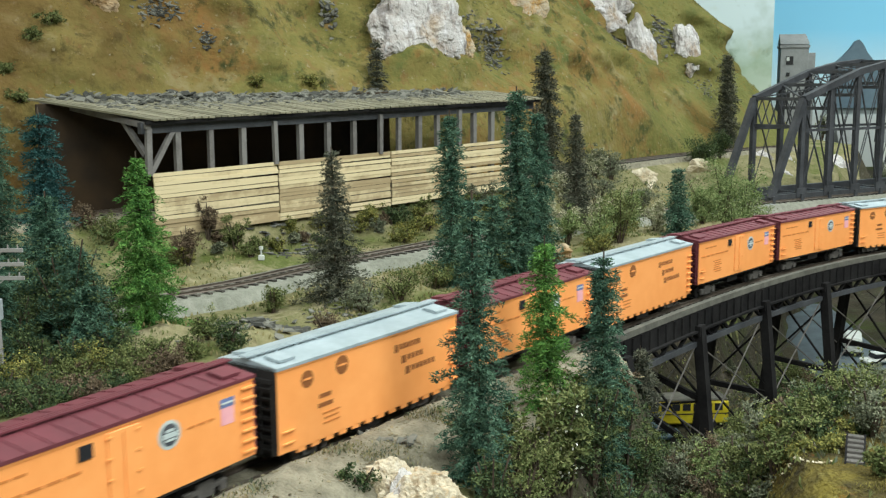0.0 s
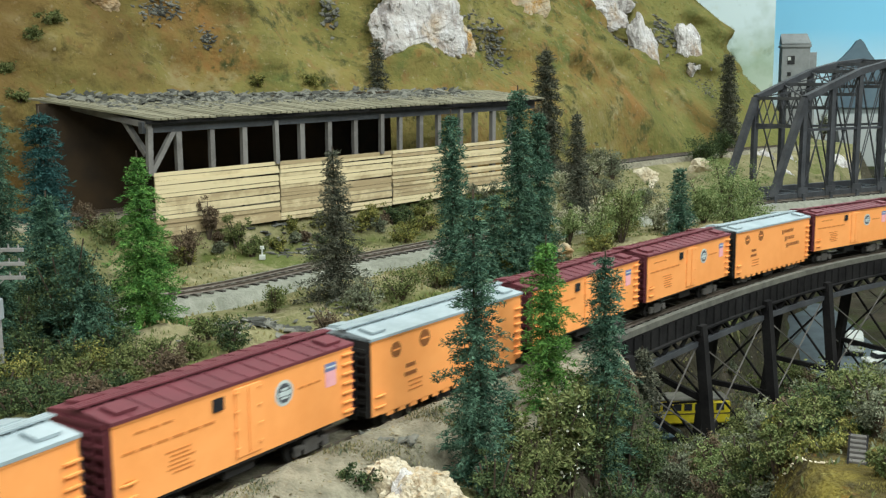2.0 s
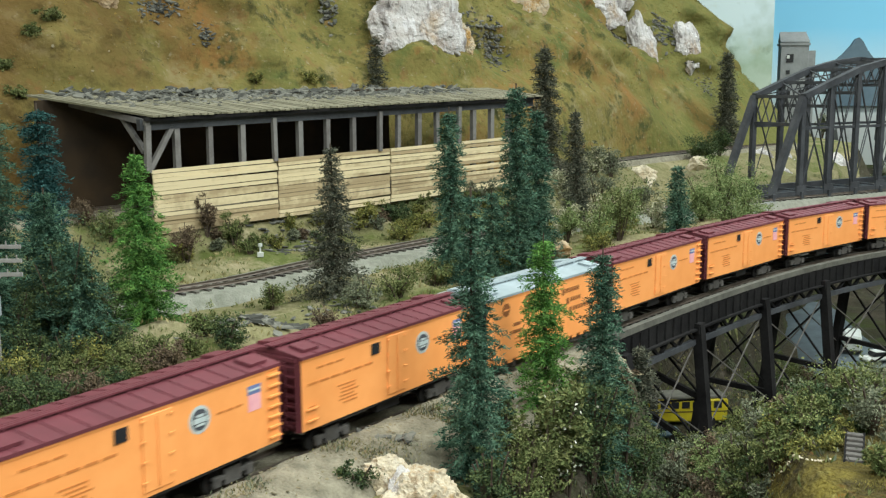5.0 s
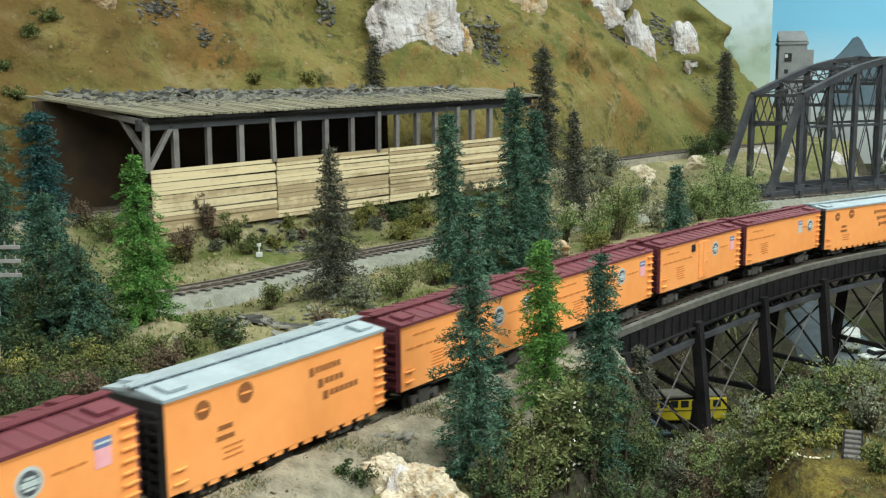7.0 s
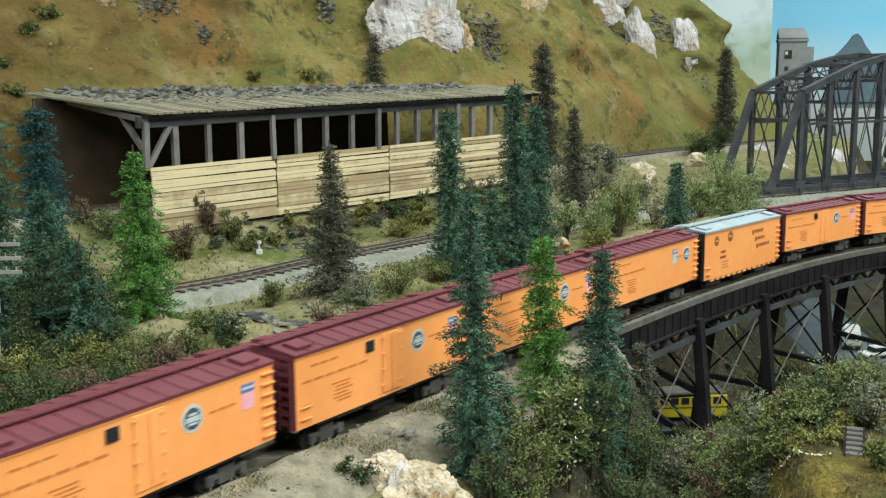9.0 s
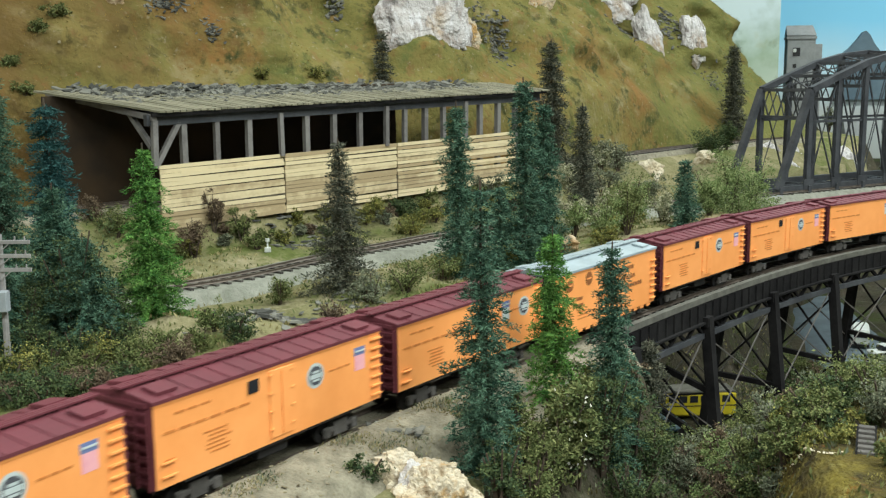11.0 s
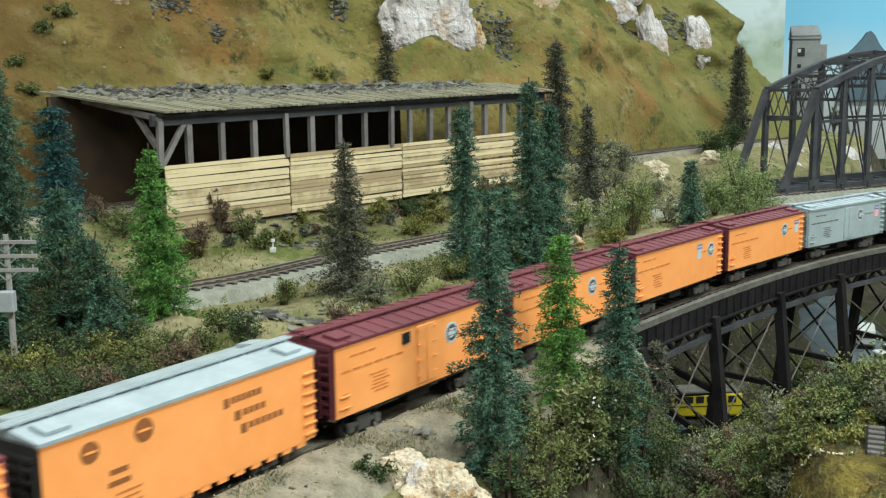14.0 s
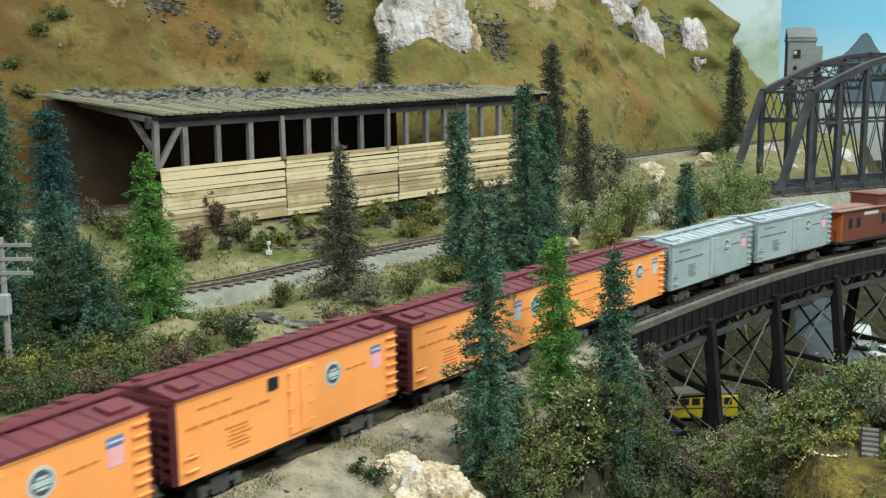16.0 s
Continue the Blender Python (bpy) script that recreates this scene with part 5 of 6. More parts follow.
shrubs("dark", [(-0.285, 0.665, 0.050, 0.020), (-0.262, 0.645, 0.036, 0.018), (-0.240, 0.640, 0.032, 0.017), (-0.215, 0.655, 0.030, 0.016), (-0.300, 0.690, 0.060, 0.020), (-0.270, 0.700, 0.075, 0.022), (-0.235, 0.690, 0.055, 0.018), (-0.296, 0.635, 0.030, 0.018), (-0.33, 0.72, 0.06, 0.022), (-0.228, 0.665, 0.030, 0.016)])
shrubs("olive", [(-0.250, 0.625, 0.022, 0.016), (-0.225, 0.618, 0.018, 0.015), (-0.275, 0.615, 0.024, 0.016), (-0.200, 0.622, 0.018, 0.014), (-0.180, 0.640, 0.020, 0.014), (-0.16, 0.68, 0.018, 0.014)])

shrubs("yellow", [(0.1475, 0.4440, 0.006, 0.006), (0.1540, 0.4330, 0.005, 0.006), (0.1610, 0.4270, 0.005, 0.006), (0.1480, 0.4270, 0.004, 0.004), (0.1660, 0.4340, 0.006, 0.006)])
shrubs("dark", [(0.1700, 0.450, 0.010, 0.009), (0.1550, 0.455, 0.012, 0.010), (0.1850, 0.450, 0.008, 0.008), (0.1430, 0.452, 0.012, 0.009), (0.1690, 0.4395, 0.006, 0.006)])
shrubs("yellow", [(0.168, 0.470, 0.008, 0.009), (0.183, 0.492, 0.009, 0.010), (0.200, 0.510, 0.010, 0.010), (0.155, 0.462, 0.008, 0.008), (0.215, 0.560, 0.012, 0.010), (0.172, 0.445, 0.006, 0.009)])
for k in range(9):
    fx, fy = 0.98 + 0.05 * k, 2.72 + 0.05 * (k % 3)
    bush(fx, fy, ground_z(fx, fy) - 0.003, 0.07 + 0.02 * (k % 3), 0.030, M_BUSHG, "grey-green bush far behind the truss bridge", 700 + k, 900, 0.006)

for k, (mx, my, mz) in enumerate(((-0.480, 1.239, 0.557), (-0.506, 1.214, 0.518), (-0.469, 1.2645, 0.578), (-0.484, 1.187, 0.486), (-0.185, 1.449, 0.503), (-0.25, 1.41, 0.503))):
    bush(mx, my, mz - 0.004, 0.013, 0.016, M_BUSH if k < 4 else M_BUSHY, "low olive brush growing on the mountainside", 800 + k, 1300, 0.0024)
# weeds along the foot of the shed wall
random.seed(71)
for k in range(24):
    q = SA + SD * (SL * (k + random.uniform(0, 0.8)) / 24) - SN * random.uniform(0.012, 0.03)
    state = random.getstate()
    shrubs(["olive", "yellow", "grey", "rusty", "dark"][k % 5], [(q.x, q.y, random.uniform(0.010, 0.022), random.uniform(0.008, 0.014))])
    random.setstate(state)
shrubs("dark", [(-0.262, 0.595, 0.020, 0.016), (-0.240, 0.585, 0.018, 0.015), (-0.222, 0.575, 0.016, 0.014), (-0.205, 0.570, 0.016, 0.014), (-0.245, 0.560, 0.016, 0.015), (-0.225, 0.550, 0.016, 0.014), (-0.265, 0.570, 0.020, 0.016), (-0.190, 0.590, 0.016, 0.013)])
shrubs("rusty", [(-0.250, 0.575, 0.014, 0.013), (-0.212, 0.590, 0.014, 0.013), (-0.232, 0.602, 0.015, 0.013), (-0.195, 0.560, 0.012, 0.012)])

shrubs("bright", [(0.365, 1.36, 0.078, 0.040), (0.405, 1.41, 0.074, 0.036), (0.325, 1.31, 0.058, 0.030), (0.435, 1.46, 0.066, 0.032), (0.21, 1.25, 0.048, 0.024), (0.24, 1.35, 0.048, 0.027)])
CREAM = [(0.170, 1.185, 0.036, 0.020), (0.215, 1.335, 0.046, 0.026), (0.228, 1.60, 0.046, 0.026), (0.262, 1.285, 0.036, 0.022), (0.150, 1.235, 0.036, 0.022), (0.195, 1.26, 0.040, 0.022), (0.12, 1.17, 0.026, 0.018), (0.175, 1.50, 0.036, 0.024), (0.135, 1.40, 0.030, 0.022), (0.06, 1.24, 0.022, 0.018)]
for x, y, h, r in CREAM:
    bush(x, y, ground_z(x, y) - 0.002, h, r, M_BUSHC, "pale cream-flowering bush on the bench", int(1e4 * (x + 3 * y)), int(1100 + 400000 * r * h ** 0.5), 0.0012 + 0.0008 * y)
shrubs("grey", [(0.18, 1.42, 0.048, 0.025), (0.125, 1.30, 0.036, 0.020), (0.28, 1.50, 0.045, 0.025), (0.10, 1.24, 0.034, 0.018), (0.22, 1.50, 0.05, 0.025)])
shrubs("yellow", [(0.06, 1.16, 0.022, 0.018), (0.10, 1.12, 0.022, 0.018), (-0.05, 1.20, 0.018, 0.018), (-0.02, 1.26, 0.020, 0.018), (0.20, 1.20, 0.025, 0.020), (0.16, 1.08, 0.022, 0.018)])

# low brush between the near track and the bench
random.seed(91)
for k in range(40):
    s = -0.46 + 0.66 * k / 39 + random.uniform(-0.008, 0.008)
    tx, ty, th = on_track(s)
    o = random.uniform(0.056, 0.11)
    kind = random.choice(["rusty", "olive", "olive", "dark", "grey", "dark"])
    state = random.getstate()
    shrubs(kind, [(tx - o * math.sin(th), ty + o * math.cos(th), random.uniform(0.010, 0.020), random.uniform(0.010, 0.017))])
    random.setstate(state)


# ---- turf, stones and rocks ----
def turf(name, label, spots, material, l0, l1):
    bm = bmesh.new()
    for p, n in spots:
        for _ in range(3):
            tuft(bm, p + Vector((random.uniform(-1, 1), random.uniform(-1, 1), 0)) * 0.003, Vector(n) + Vector((random.uniform(-1, 1), random.uniform(-1, 1), random.uniform(0, 0.6))) * 0.8, random.uniform(l0, l1), random.uniform(0.18, 0.35) * l1 * 0.6)
    return tagged(link(name, bm, material), label, "turf", kind="stuff")


def ground_spots(n, x0, x1, y0, y1, seed, clump=14, lo=0.35, want=None):
    random.seed(seed)
    out = []
    while len(out) < n:
        x, y = random.uniform(x0, x1), random.uniform(y0, y1)
        if noise.noise(Vector((x * clump, y * clump, seed))) < lo - 0.5:
            continue
        if abs(side(NEARP, x, y)) < 0.05 or abs(side(MIDP, x, y)) < 0.040 or abs(side(BACKP, x, y)) < 0.03 or (want and not want(x, y)):
            continue
        if side(BACKP, x, y) < 0:
            continue
        out.append((Vector((x, y, ground_z(x, y))), (0, 0, 1)))
    return out


def mount_spots(n, u0, u1, h0, h1, seed, clump=9, lo=0.5):
    random.seed(seed)
    out = []
    while len(out) < n:
        p, back = mountain_point(random.uniform(u0, u1), random.uniform(h0, h1))
        if noise.noise(p * clump + Vector((seed, 0, 0))) < lo - 0.5:
            continue
        q, nr, _, _ = BVH.find_nearest(p)
        nr = nr if nr.y < 0 else -nr
        out.append((q, nr))
    return out


turf("turf_olive", "olive scenic turf on the bench", ground_spots(5200, -0.55, 0.5, 0.5, 1.75, 3), M_BUSH, 0.002, 0.0045)
turf("turf_dry", "dry straw-coloured grass on the bench", ground_spots(4600, -0.55, 0.5, 0.5, 1.75, 5, 20, 0.5), leafmat("straw_grass", (0.36, 0.31, 0.16), (0.24, 0.21, 0.09)), 0.002, 0.0045)
turf("turf_mound", "golden brown moss on the near mound", ground_spots(5200, 0.11, 0.24, 0.38, 0.51, 9, 22, 0.42, lambda x, y: side(RIMP, x, y) > 0.05), leafmat("golden_moss", (0.09, 0.08, 0.024), (0.24, 0.20, 0.06)), 0.0007, 0.0015)
turf("turf_dark", "dark green scrub on the valley bank", ground_spots(4200, 0.05, 0.6, 0.34, 1.3, 7, 14, 0.4, lambda x, y: side(RIMP, x, y) > 0), M_BUSHG, 0.002, 0.0045)
turf("turf_bank", "olive scrub on the valley bank", ground_spots(4200, 0.05, 0.6, 0.34, 1.3, 8, 11, 0.45, lambda x, y: side(RIMP, x, y) > 0), M_BUSH, 0.002, 0.0045)
turf("turf_mountain_olive", "short olive turf on the mountainside", mount_spots(2600, 0.1, 0.95, 0.13, 0.42, 11), leafmat("mountain_olive", (0.14, 0.125, 0.035), (0.22, 0.175, 0.055)), 0.0014, 0.003)
turf("turf_mountain_yellow", "short ochre turf on the mountainside", mount_spots(2400, 0.1, 0.95, 0.13, 0.42, 13, 14, 0.6), leafmat("mountain_ochre", (0.36, 0.24, 0.06), (0.26, 0.17, 0.05)), 0.0014, 0.003)
turf("turf_mountain_green", "dark green tufts on the mountainside", mount_spots(220, 0.1, 0.98, 0.13, 0.42, 17, 7, 0.95), M_BUSH, 0.002, 0.005)


def boulder(name, label, c, r, material, seed, turnz=0.0, cuts=17):
    """A rock hewn by random flat cuts, with rough faces."""
    random.seed(seed)
    bm = bmesh.new()
    bmesh.ops.create_icosphere(bm, subdivisions=5, radius=1.0)
    planes = [(Vector((random.gauss(0, 1), random.gauss(0, 1), random.gauss(0, 1))).normalized(), random.uniform(0.42, 0.95)) for _ in range(cuts)]
    off = Vector((seed * 3.1, seed * 1.7, 0))
    for v in bm.verts:
        d = v.co.normalized()
        k = min([1.0] + [q / max(1e-6, d.dot(n)) for n, q in planes if d.dot(n) > 0.05])
        k += 0.16 * noise.fractal(d * 1.8 + off, 1.0, 2.0, 5) + 0.09 * (0.5 - abs(noise.noise(d * 6 + off))) + 0.04 * (0.5 - abs(noise.noise(d * 17 + off)))
        v.co = Vector((d.x * k * r[0], d.y * k * r[1], d.z * k * r[2]))
    ob = link(name, bm, material)
    ob.matrix_basis = pose(*c, 0, 0, turnz)
    return tagged(ob, label, "rock", "rocks of the slope")


def snap(x, y, z):
    q, _, _, _ = BVH.find_nearest(Vector((x, y, z)))
    return q.x, q.y, q.z


def outcrop(label, c, half, material, seed, lumps=7, deep=0.4, turnz=38, fine=5):
    """A rock face of several hewn lumps grown into one, standing out of the slope."""
    random.seed(seed)
    bm = bmesh.new()
    bmesh.ops.create_icosphere(bm, subdivisions=fine, radius=1.0)
    balls = [(Vector((random.uniform(-0.5, 0.5), random.uniform(-0.1, 0.1), random.uniform(-0.45, 0.45))), random.uniform(0.45, 0.62)) for _ in range(lumps)]
    planes = [(Vector((random.gauss(0, 1), random.gauss(0, 0.8), random.gauss(0, 1))).normalized(), random.uniform(0.62, 0.95)) for _ in range(16)]
    off = Vector((seed * 3.1, seed * 1.7, 0))
    for v in bm.verts:
        d = v.co.normalized()
        q = 0.35
        for p, r in balls:
            t = d.dot(p)
            e = t * t - p.dot(p) + r * r
            if e > 0:
                q = max(q, t + math.sqrt(e))
        q = min([q] + [w / max(1e-6, d.dot(n)) for n, w in planes if d.dot(n) > 0.05])
        cell = noise.cell_vector(d * 3.3 + off)
        q += 0.10 * noise.fractal(d * 2.4 + off, 1.0, 2.0, 6) + 0.07 * (cell.x - 0.5) + 0.10 * (0.4 - abs(noise.noise(d * 5 + off))) + 0.05 * (0.4 - abs(noise.noise(d * 14 + off)))
        v.co = Vector((d.x * q * half[0], d.y * q * deep * half[0], d.z * q * half[1]))
    ob = link("rock", bm, material)
    ob.matrix_basis = pose(*c, -14, 0, turnz)
    return tagged(ob, label, "rock", "rocks of the slope")


outcrop("large white and pink marble outcrop on the mountainside", snap(-0.034, 1.62, 0.590), (0.108, 0.102), M_MARBLE, 4, 9, 0.42, 38, 6)
outcrop("ochre-stained rock at the end of the marble outcrop", snap(0.036, 1.68, 0.577), (0.036, 0.052), M_OCHRE, 31, 6, 0.8, 38, 6)
outcrop("pale cream boulder high on the mountainside", snap(-0.428, 1.34, 0.612), (0.032, 0.022), M_TANROCK, 5, 4, 0.7)
outcrop("pale marble outcrop high on the mountainside", snap(0.17, 1.93, 0.665), (0.046, 0.052), M_OCHRE, 6, 5, 0.6)
outcrop("white and pink marble outcrop high above the scree", snap(0.355, 2.28, 0.665), (0.080, 0.062), M_MARBLE, 7, 7, 0.5)
outcrop("white and pink marble rock face above the far line", snap(0.44, 2.30, 0.586), (0.050, 0.088), M_MARBLE, 8, 6, 0.6)
outcrop("white and pink marble rock face above the far line", snap(0.552, 2.36, 0.594), (0.050, 0.072), M_MARBLE, 9, 6, 0.6)
outcrop("tan and white rock face beside the near track", (-0.0205, 0.440, 0.3125), (0.034, 0.031), M_OCHRE, 12, 7, 0.5, 10, 6)
outcrop("ochre-stained rock at the foot of the bank", (-0.008, 0.426, 0.3165), (0.026, 0.024), M_OCHRE, 43, 6, 0.6, 10, 5)
outcrop("smooth white stone face beside the near track", (-0.0205, 0.428, 0.3165), (0.0125, 0.022), M_MARBLE, 41, 4, 0.8, 10, 5)
boulder("rock", "cream stone lying by the far line", (0.322, 1.72, 0.348), (0.036, 0.026, 0.028), M_CREAM, 14)
for k, (bx, by, bz, br) in enumerate(((0.251, 1.72, 0.340, 0.022), (0.200, 1.52, 0.332, 0.018), (0.228, 1.43, 0.332, 0.016), (0.437, 1.798, 0.362, 0.026), (0.150, 1.33, 0.330, 0.016), (0.078, 0.865, 0.329, 0.017), (0.100, 0.90, 0.329, 0.014))):
    boulder("rock", "cream stone half buried in scrub on the bench", (bx, by, bz), (br, br * 0.8, br * 0.75), M_CREAM, 50 + k)
for bx, by, bz, bw, bh in ((0.625, 2.08, 0.335, 0.045, 0.040), (0.695, 2.13, 0.330, 0.048, 0.042), (0.77, 2.20, 0.315, 0.050, 0.045), (0.85, 2.26, 0.300, 0.055, 0.05), (0.66, 2.05, 0.315, 0.035, 0.035)):
    outcrop("pale grey boulder bank behind the truss bridge", (bx, by, bz), (bw, bh), M_MARBLE, int(bx * 100), 6, 0.6, 30, 5)
boulder("rock", "cream stone among the spruces", (0.118, 1.06, 0.330), (0.020, 0.016, 0.013), M_TANROCK, 15)
boulder("rock", "white stone lying by the far line", (0.478, 1.95, 0.372), (0.020, 0.016, 0.014), M_MARBLE, 16)


def scatter(c, rad, n, s0, s1, seed, mount=True):
    random.seed(seed)
    out = []
    for _ in range(n):
        p = Vector((c[0] + random.gauss(0, rad[0]), c[1] + random.gauss(0, rad[0]), c[2] + random.gauss(0, rad[1])))
        if mount:
            q, nr, _, _ = BVH.find_nearest(p)
            nr = nr if nr.y < 0 else -nr
            nr = (nr + Vector((0, 0, 0.8))).normalized()
        else:
            q, nr = Vector((p.x, p.y, ground_z(p.x, p.y) + 0.001)), (0, 0, 1)
        out.append((q, nr, random.uniform(s0, s1)))
    return out


slab_pile("slate_rubble", "grey slate scree on the mountainside", scatter((-0.372, 1.39, 0.605), (0.014, 0.008), 130, 0.003, 0.007, 21) + scatter((-0.316, 1.40, 0.565), (0.008, 0.008), 60, 0.002, 0.005, 22) + scatter((-0.172, 1.58, 0.61), (0.006, 0.016), 60, 0.003, 0.008, 23))
slab_pile("slate_rubble", "grey slate scree beside the marble outcrop", scatter((0.08, 1.79, 0.56), (0.011, 0.022), 170, 0.003, 0.008, 24) + scatter((0.06, 1.76, 0.60), (0.020, 0.020), 80, 0.003, 0.007, 25))
slab_pile("slate_rubble", "grey slate scree under the marble outcrops", scatter((0.36, 2.27, 0.60), (0.026, 0.014), 150, 0.004, 0.009, 26) + scatter((0.50, 2.34, 0.64), (0.018, 0.03), 150, 0.004, 0.009, 27) + scatter((0.57, 2.34, 0.50), (0.02, 0.02), 60, 0.003, 0.007, 28))
slab_pile("slate_rubble", "small grey stones strewn on the mountainside", [(q, n, random.uniform(0.001, 0.0035)) for q, n in mount_spots(90, 0.1, 0.97, 0.13, 0.42, 29, 12, 0.65)], M_GRIT)
slab_pile("slate_rubble", "dark slate slabs on the bank below the shed", scatter((-0.165, 1.15, 0), (0.030, 0), 110, 0.003, 0.008, 31, False))
slab_pile("slate_rubble", "dark slate slabs beside the bench track", scatter((-0.135, 0.715, 0.0), (0.013, 0), 120, 0.004, 0.010, 32, False) + scatter((-0.150, 0.735, 0), (0.026, 0), 70, 0.003, 0.007, 36, False) + scatter((-0.08, 0.80, 0), (0.02, 0), 40, 0.002, 0.005, 33, False))
slab_pile("slate_rubble", "dark slabs on the shoulder of the near track", [(Vector((-0.028 + random.gauss(0, 0.007), 0.477 + random.gauss(0, 0.006), 0.3335 + random.uniform(0, 0.002))), (random.uniform(-0.3, 0.3), -0.3, 1), random.uniform(0.002, 0.0052)) for _ in range(16)] + scatter((0.020, 0.535, 0), (0.008, 0), 14, 0.003, 0.006, 34, False))
random.seed(61)
pebbles = []
for _ in range(1700):
    s = random.uniform(-0.30, 0.19)
    tx, ty, th = on_track(s)
    o = random.choice((-1, 1)) * random.uniform(0.018, 0.052)
    px, py = tx + o * math.sin(th), ty - o * math.cos(th)
    z = bank_z(s, o) if o > 0 else RAIL + rise(s) - 0.0026 if o > -0.034 else max(ground_z(px, py), RAIL - 0.0026 - (abs(o) - 0.034) * 1.33)
    pebbles.append((Vector((px, py, z)), (0, 0, 1), random.uniform(0.0006, 0.0019)))
slab_pile("gravel", "loose tan gravel on the shoulder of the track", pebbles, M_GRIT)
random.seed(63)
rim = []
RIMLINE = poly_at([(0.139, 0.441), (0.1435, 0.4245), (0.1475, 0.4165), (0.153, 0.4125), (0.160, 0.4140)], 12)
for p in RIMLINE:
    if random.random() < 0.7:
        rim.append((Vector((p.x, p.y, ground_z(p.x, p.y) + 0.0008)), (0, -0.4, 1), random.uniform(0.0004, 0.0011)))
slab_pile("gravel", "pale pebbles along the edge of the mossy mound", rim, M_CREAM)
random.seed(64)
grass, moss = [], []
while len(grass) < 700:
    gs, go = random.uniform(-0.30, 0.10), random.uniform(0.023, 0.060)
    gx, gy, gh = on_track(gs)
    gx, gy = gx + go * math.sin(gh), gy - go * math.cos(gh)
    if noise.noise(Vector((gx * 38, gy * 38, 4.0))) < 0.05 + 0.25 * random.random():
        continue
    (grass if random.random() < 0.6 else moss).append((Vector((gx, gy, bank_z(gs, go))), (0, 0, 1)))
turf("turf_shoulder", "straw-coloured grass on the gravel bank", grass, leafmat("dry_bank_grass", (0.16, 0.15, 0.07), (0.30, 0.26, 0.14)), 0.0008, 0.0020)
turf("turf_shoulder_moss", "grey-green moss on the gravel bank", moss, M_BUSHG, 0.0008, 0.0022)
slab_pile("slate_rubble", "scattered small stones on the bench", [(p, n, random.uniform(0.001, 0.003)) for p, n in ground_spots(900, -0.5, 0.5, 0.45, 1.75, 35, 10, 0.3)])


# ---- valley: vehicles, road, tower, distance ----
ribbon("road", [Vector((0.58 + 0.10 * t + 0.06 * t * t, 1.3 + 1.1 * t, 0)) for t in np.linspace(0, 0.55, 18)], 0.055, 0, VALLEY + 0.012, M_ROAD, "grey valley road", "road")


def bus():
    b = thing("school_bus", "yellow bus with a flat nose parked in the valley", "bus", m=pose(0.238, 1.030, ground_z(0.238, 1.03) - 0.001, 0, 0, 4))
    part("body", boxes((-0.048, 0.048, -0.0135, 0.0135, 0.006, 0.030), (-0.062, -0.046, -0.012, 0.012, 0.006, 0.018), bevel=0.0018), M_YELLOW, b)
    part("roof", boxes((-0.047, 0.047, -0.0128, 0.0128, 0.0295, 0.0325), bevel=0.0012), M_DECK, b, "dusty grey roof")
    for k in range(8):
        for sy in (-1, 1):
            part("window", boxes((-0.044 + k * 0.011, -0.036 + k * 0.011, sy * 0.0136 - 0.0004, sy * 0.0136 + 0.0004, 0.0205, 0.0275)), M_GLASS, b)
    for x in (-0.050, 0.030):
        for sy in (-1, 1):
            bm = disc(bmesh.new(), (0, 0), 0.0056, 0.0056, -0.0015, 0.0015, 16)
            bmesh.ops.rotate(bm, verts=bm.verts, matrix=Matrix.Rotation(math.pi / 2, 3, "X"))
            bmesh.ops.translate(bm, verts=bm.verts, vec=(x, sy * 0.0125, 0.0056))
            part("wheel", bm, M_BLACK, b)
    part("stripe", boxes((-0.048, 0.048, -0.0139, 0.0139, 0.0165, 0.0175)), M_BLACK, b)
    return b


def small_car(x, y, rz, material, label, name, category, l, w, h, boxy):
    c = thing(name, label, category, m=pose(x, y, max(ground_z(x, y) - 0.001, VALLEY + 0.012), 0, 0, rz))
    if boxy:
        part("body", boxes((-l / 2, l / 2, -w / 2, w / 2, 0.005, h), bevel=0.003), material, c)
        part("rear_window", boxes((-l / 2 - 0.0004, -l / 2 + 0.001, -w * 0.36, w * 0.36, h * 0.6, h * 0.85)), M_GLASS, c)
        part("bumper", boxes((-l / 2 - 0.001, -l / 2 + 0.001, -w * 0.48, w * 0.48, 0.004, 0.0065)), M_BLACK, c)
    else:
        part("body", boxes((-l / 2, l / 2, -w / 2, w / 2, 0.004, h * 0.58), bevel=0.002), material, c)
        part("cabin", boxes((-l * 0.22, l * 0.24, -w * 0.42, w * 0.42, h * 0.55, h), bevel=0.0025), M_GLASS, c)
        part("cabin_roof", boxes((-l * 0.17, l * 0.19, -w * 0.39, w * 0.39, h - 0.0006, h + 0.0006)), material, c)
    for sx in (-1, 1):
        for sy in (-1, 1):
            bm = disc(bmesh.new(), (0, 0), 0.0042, 0.0042, -0.0014, 0.0014, 14)
            bmesh.ops.rotate(bm, verts=bm.verts, matrix=Matrix.Rotation(math.pi / 2, 3, "X"))
            bmesh.ops.translate(bm, verts=bm.verts, vec=(sx * l * 0.32, sy * w * 0.46, 0.0042))
            part("wheel", bm, M_BLACK, c)
    return c


bus()
small_car(0.618, 1.545, 70, M_WHITE, "white box van parked on the valley road", "delivery_van", "van", 0.060, 0.026, 0.028, True)
small_car(0.628, 1.475, 15, M_WHITE, "white car parked on the valley road", "parked_car", "car", 0.050, 0.021, 0.017, False)
small_car(0.205, 0.985, 5, M_BLUECAR, "dark blue-green car parked beside the bus", "parked_car", "car", 0.052, 0.021, 0.017, False)


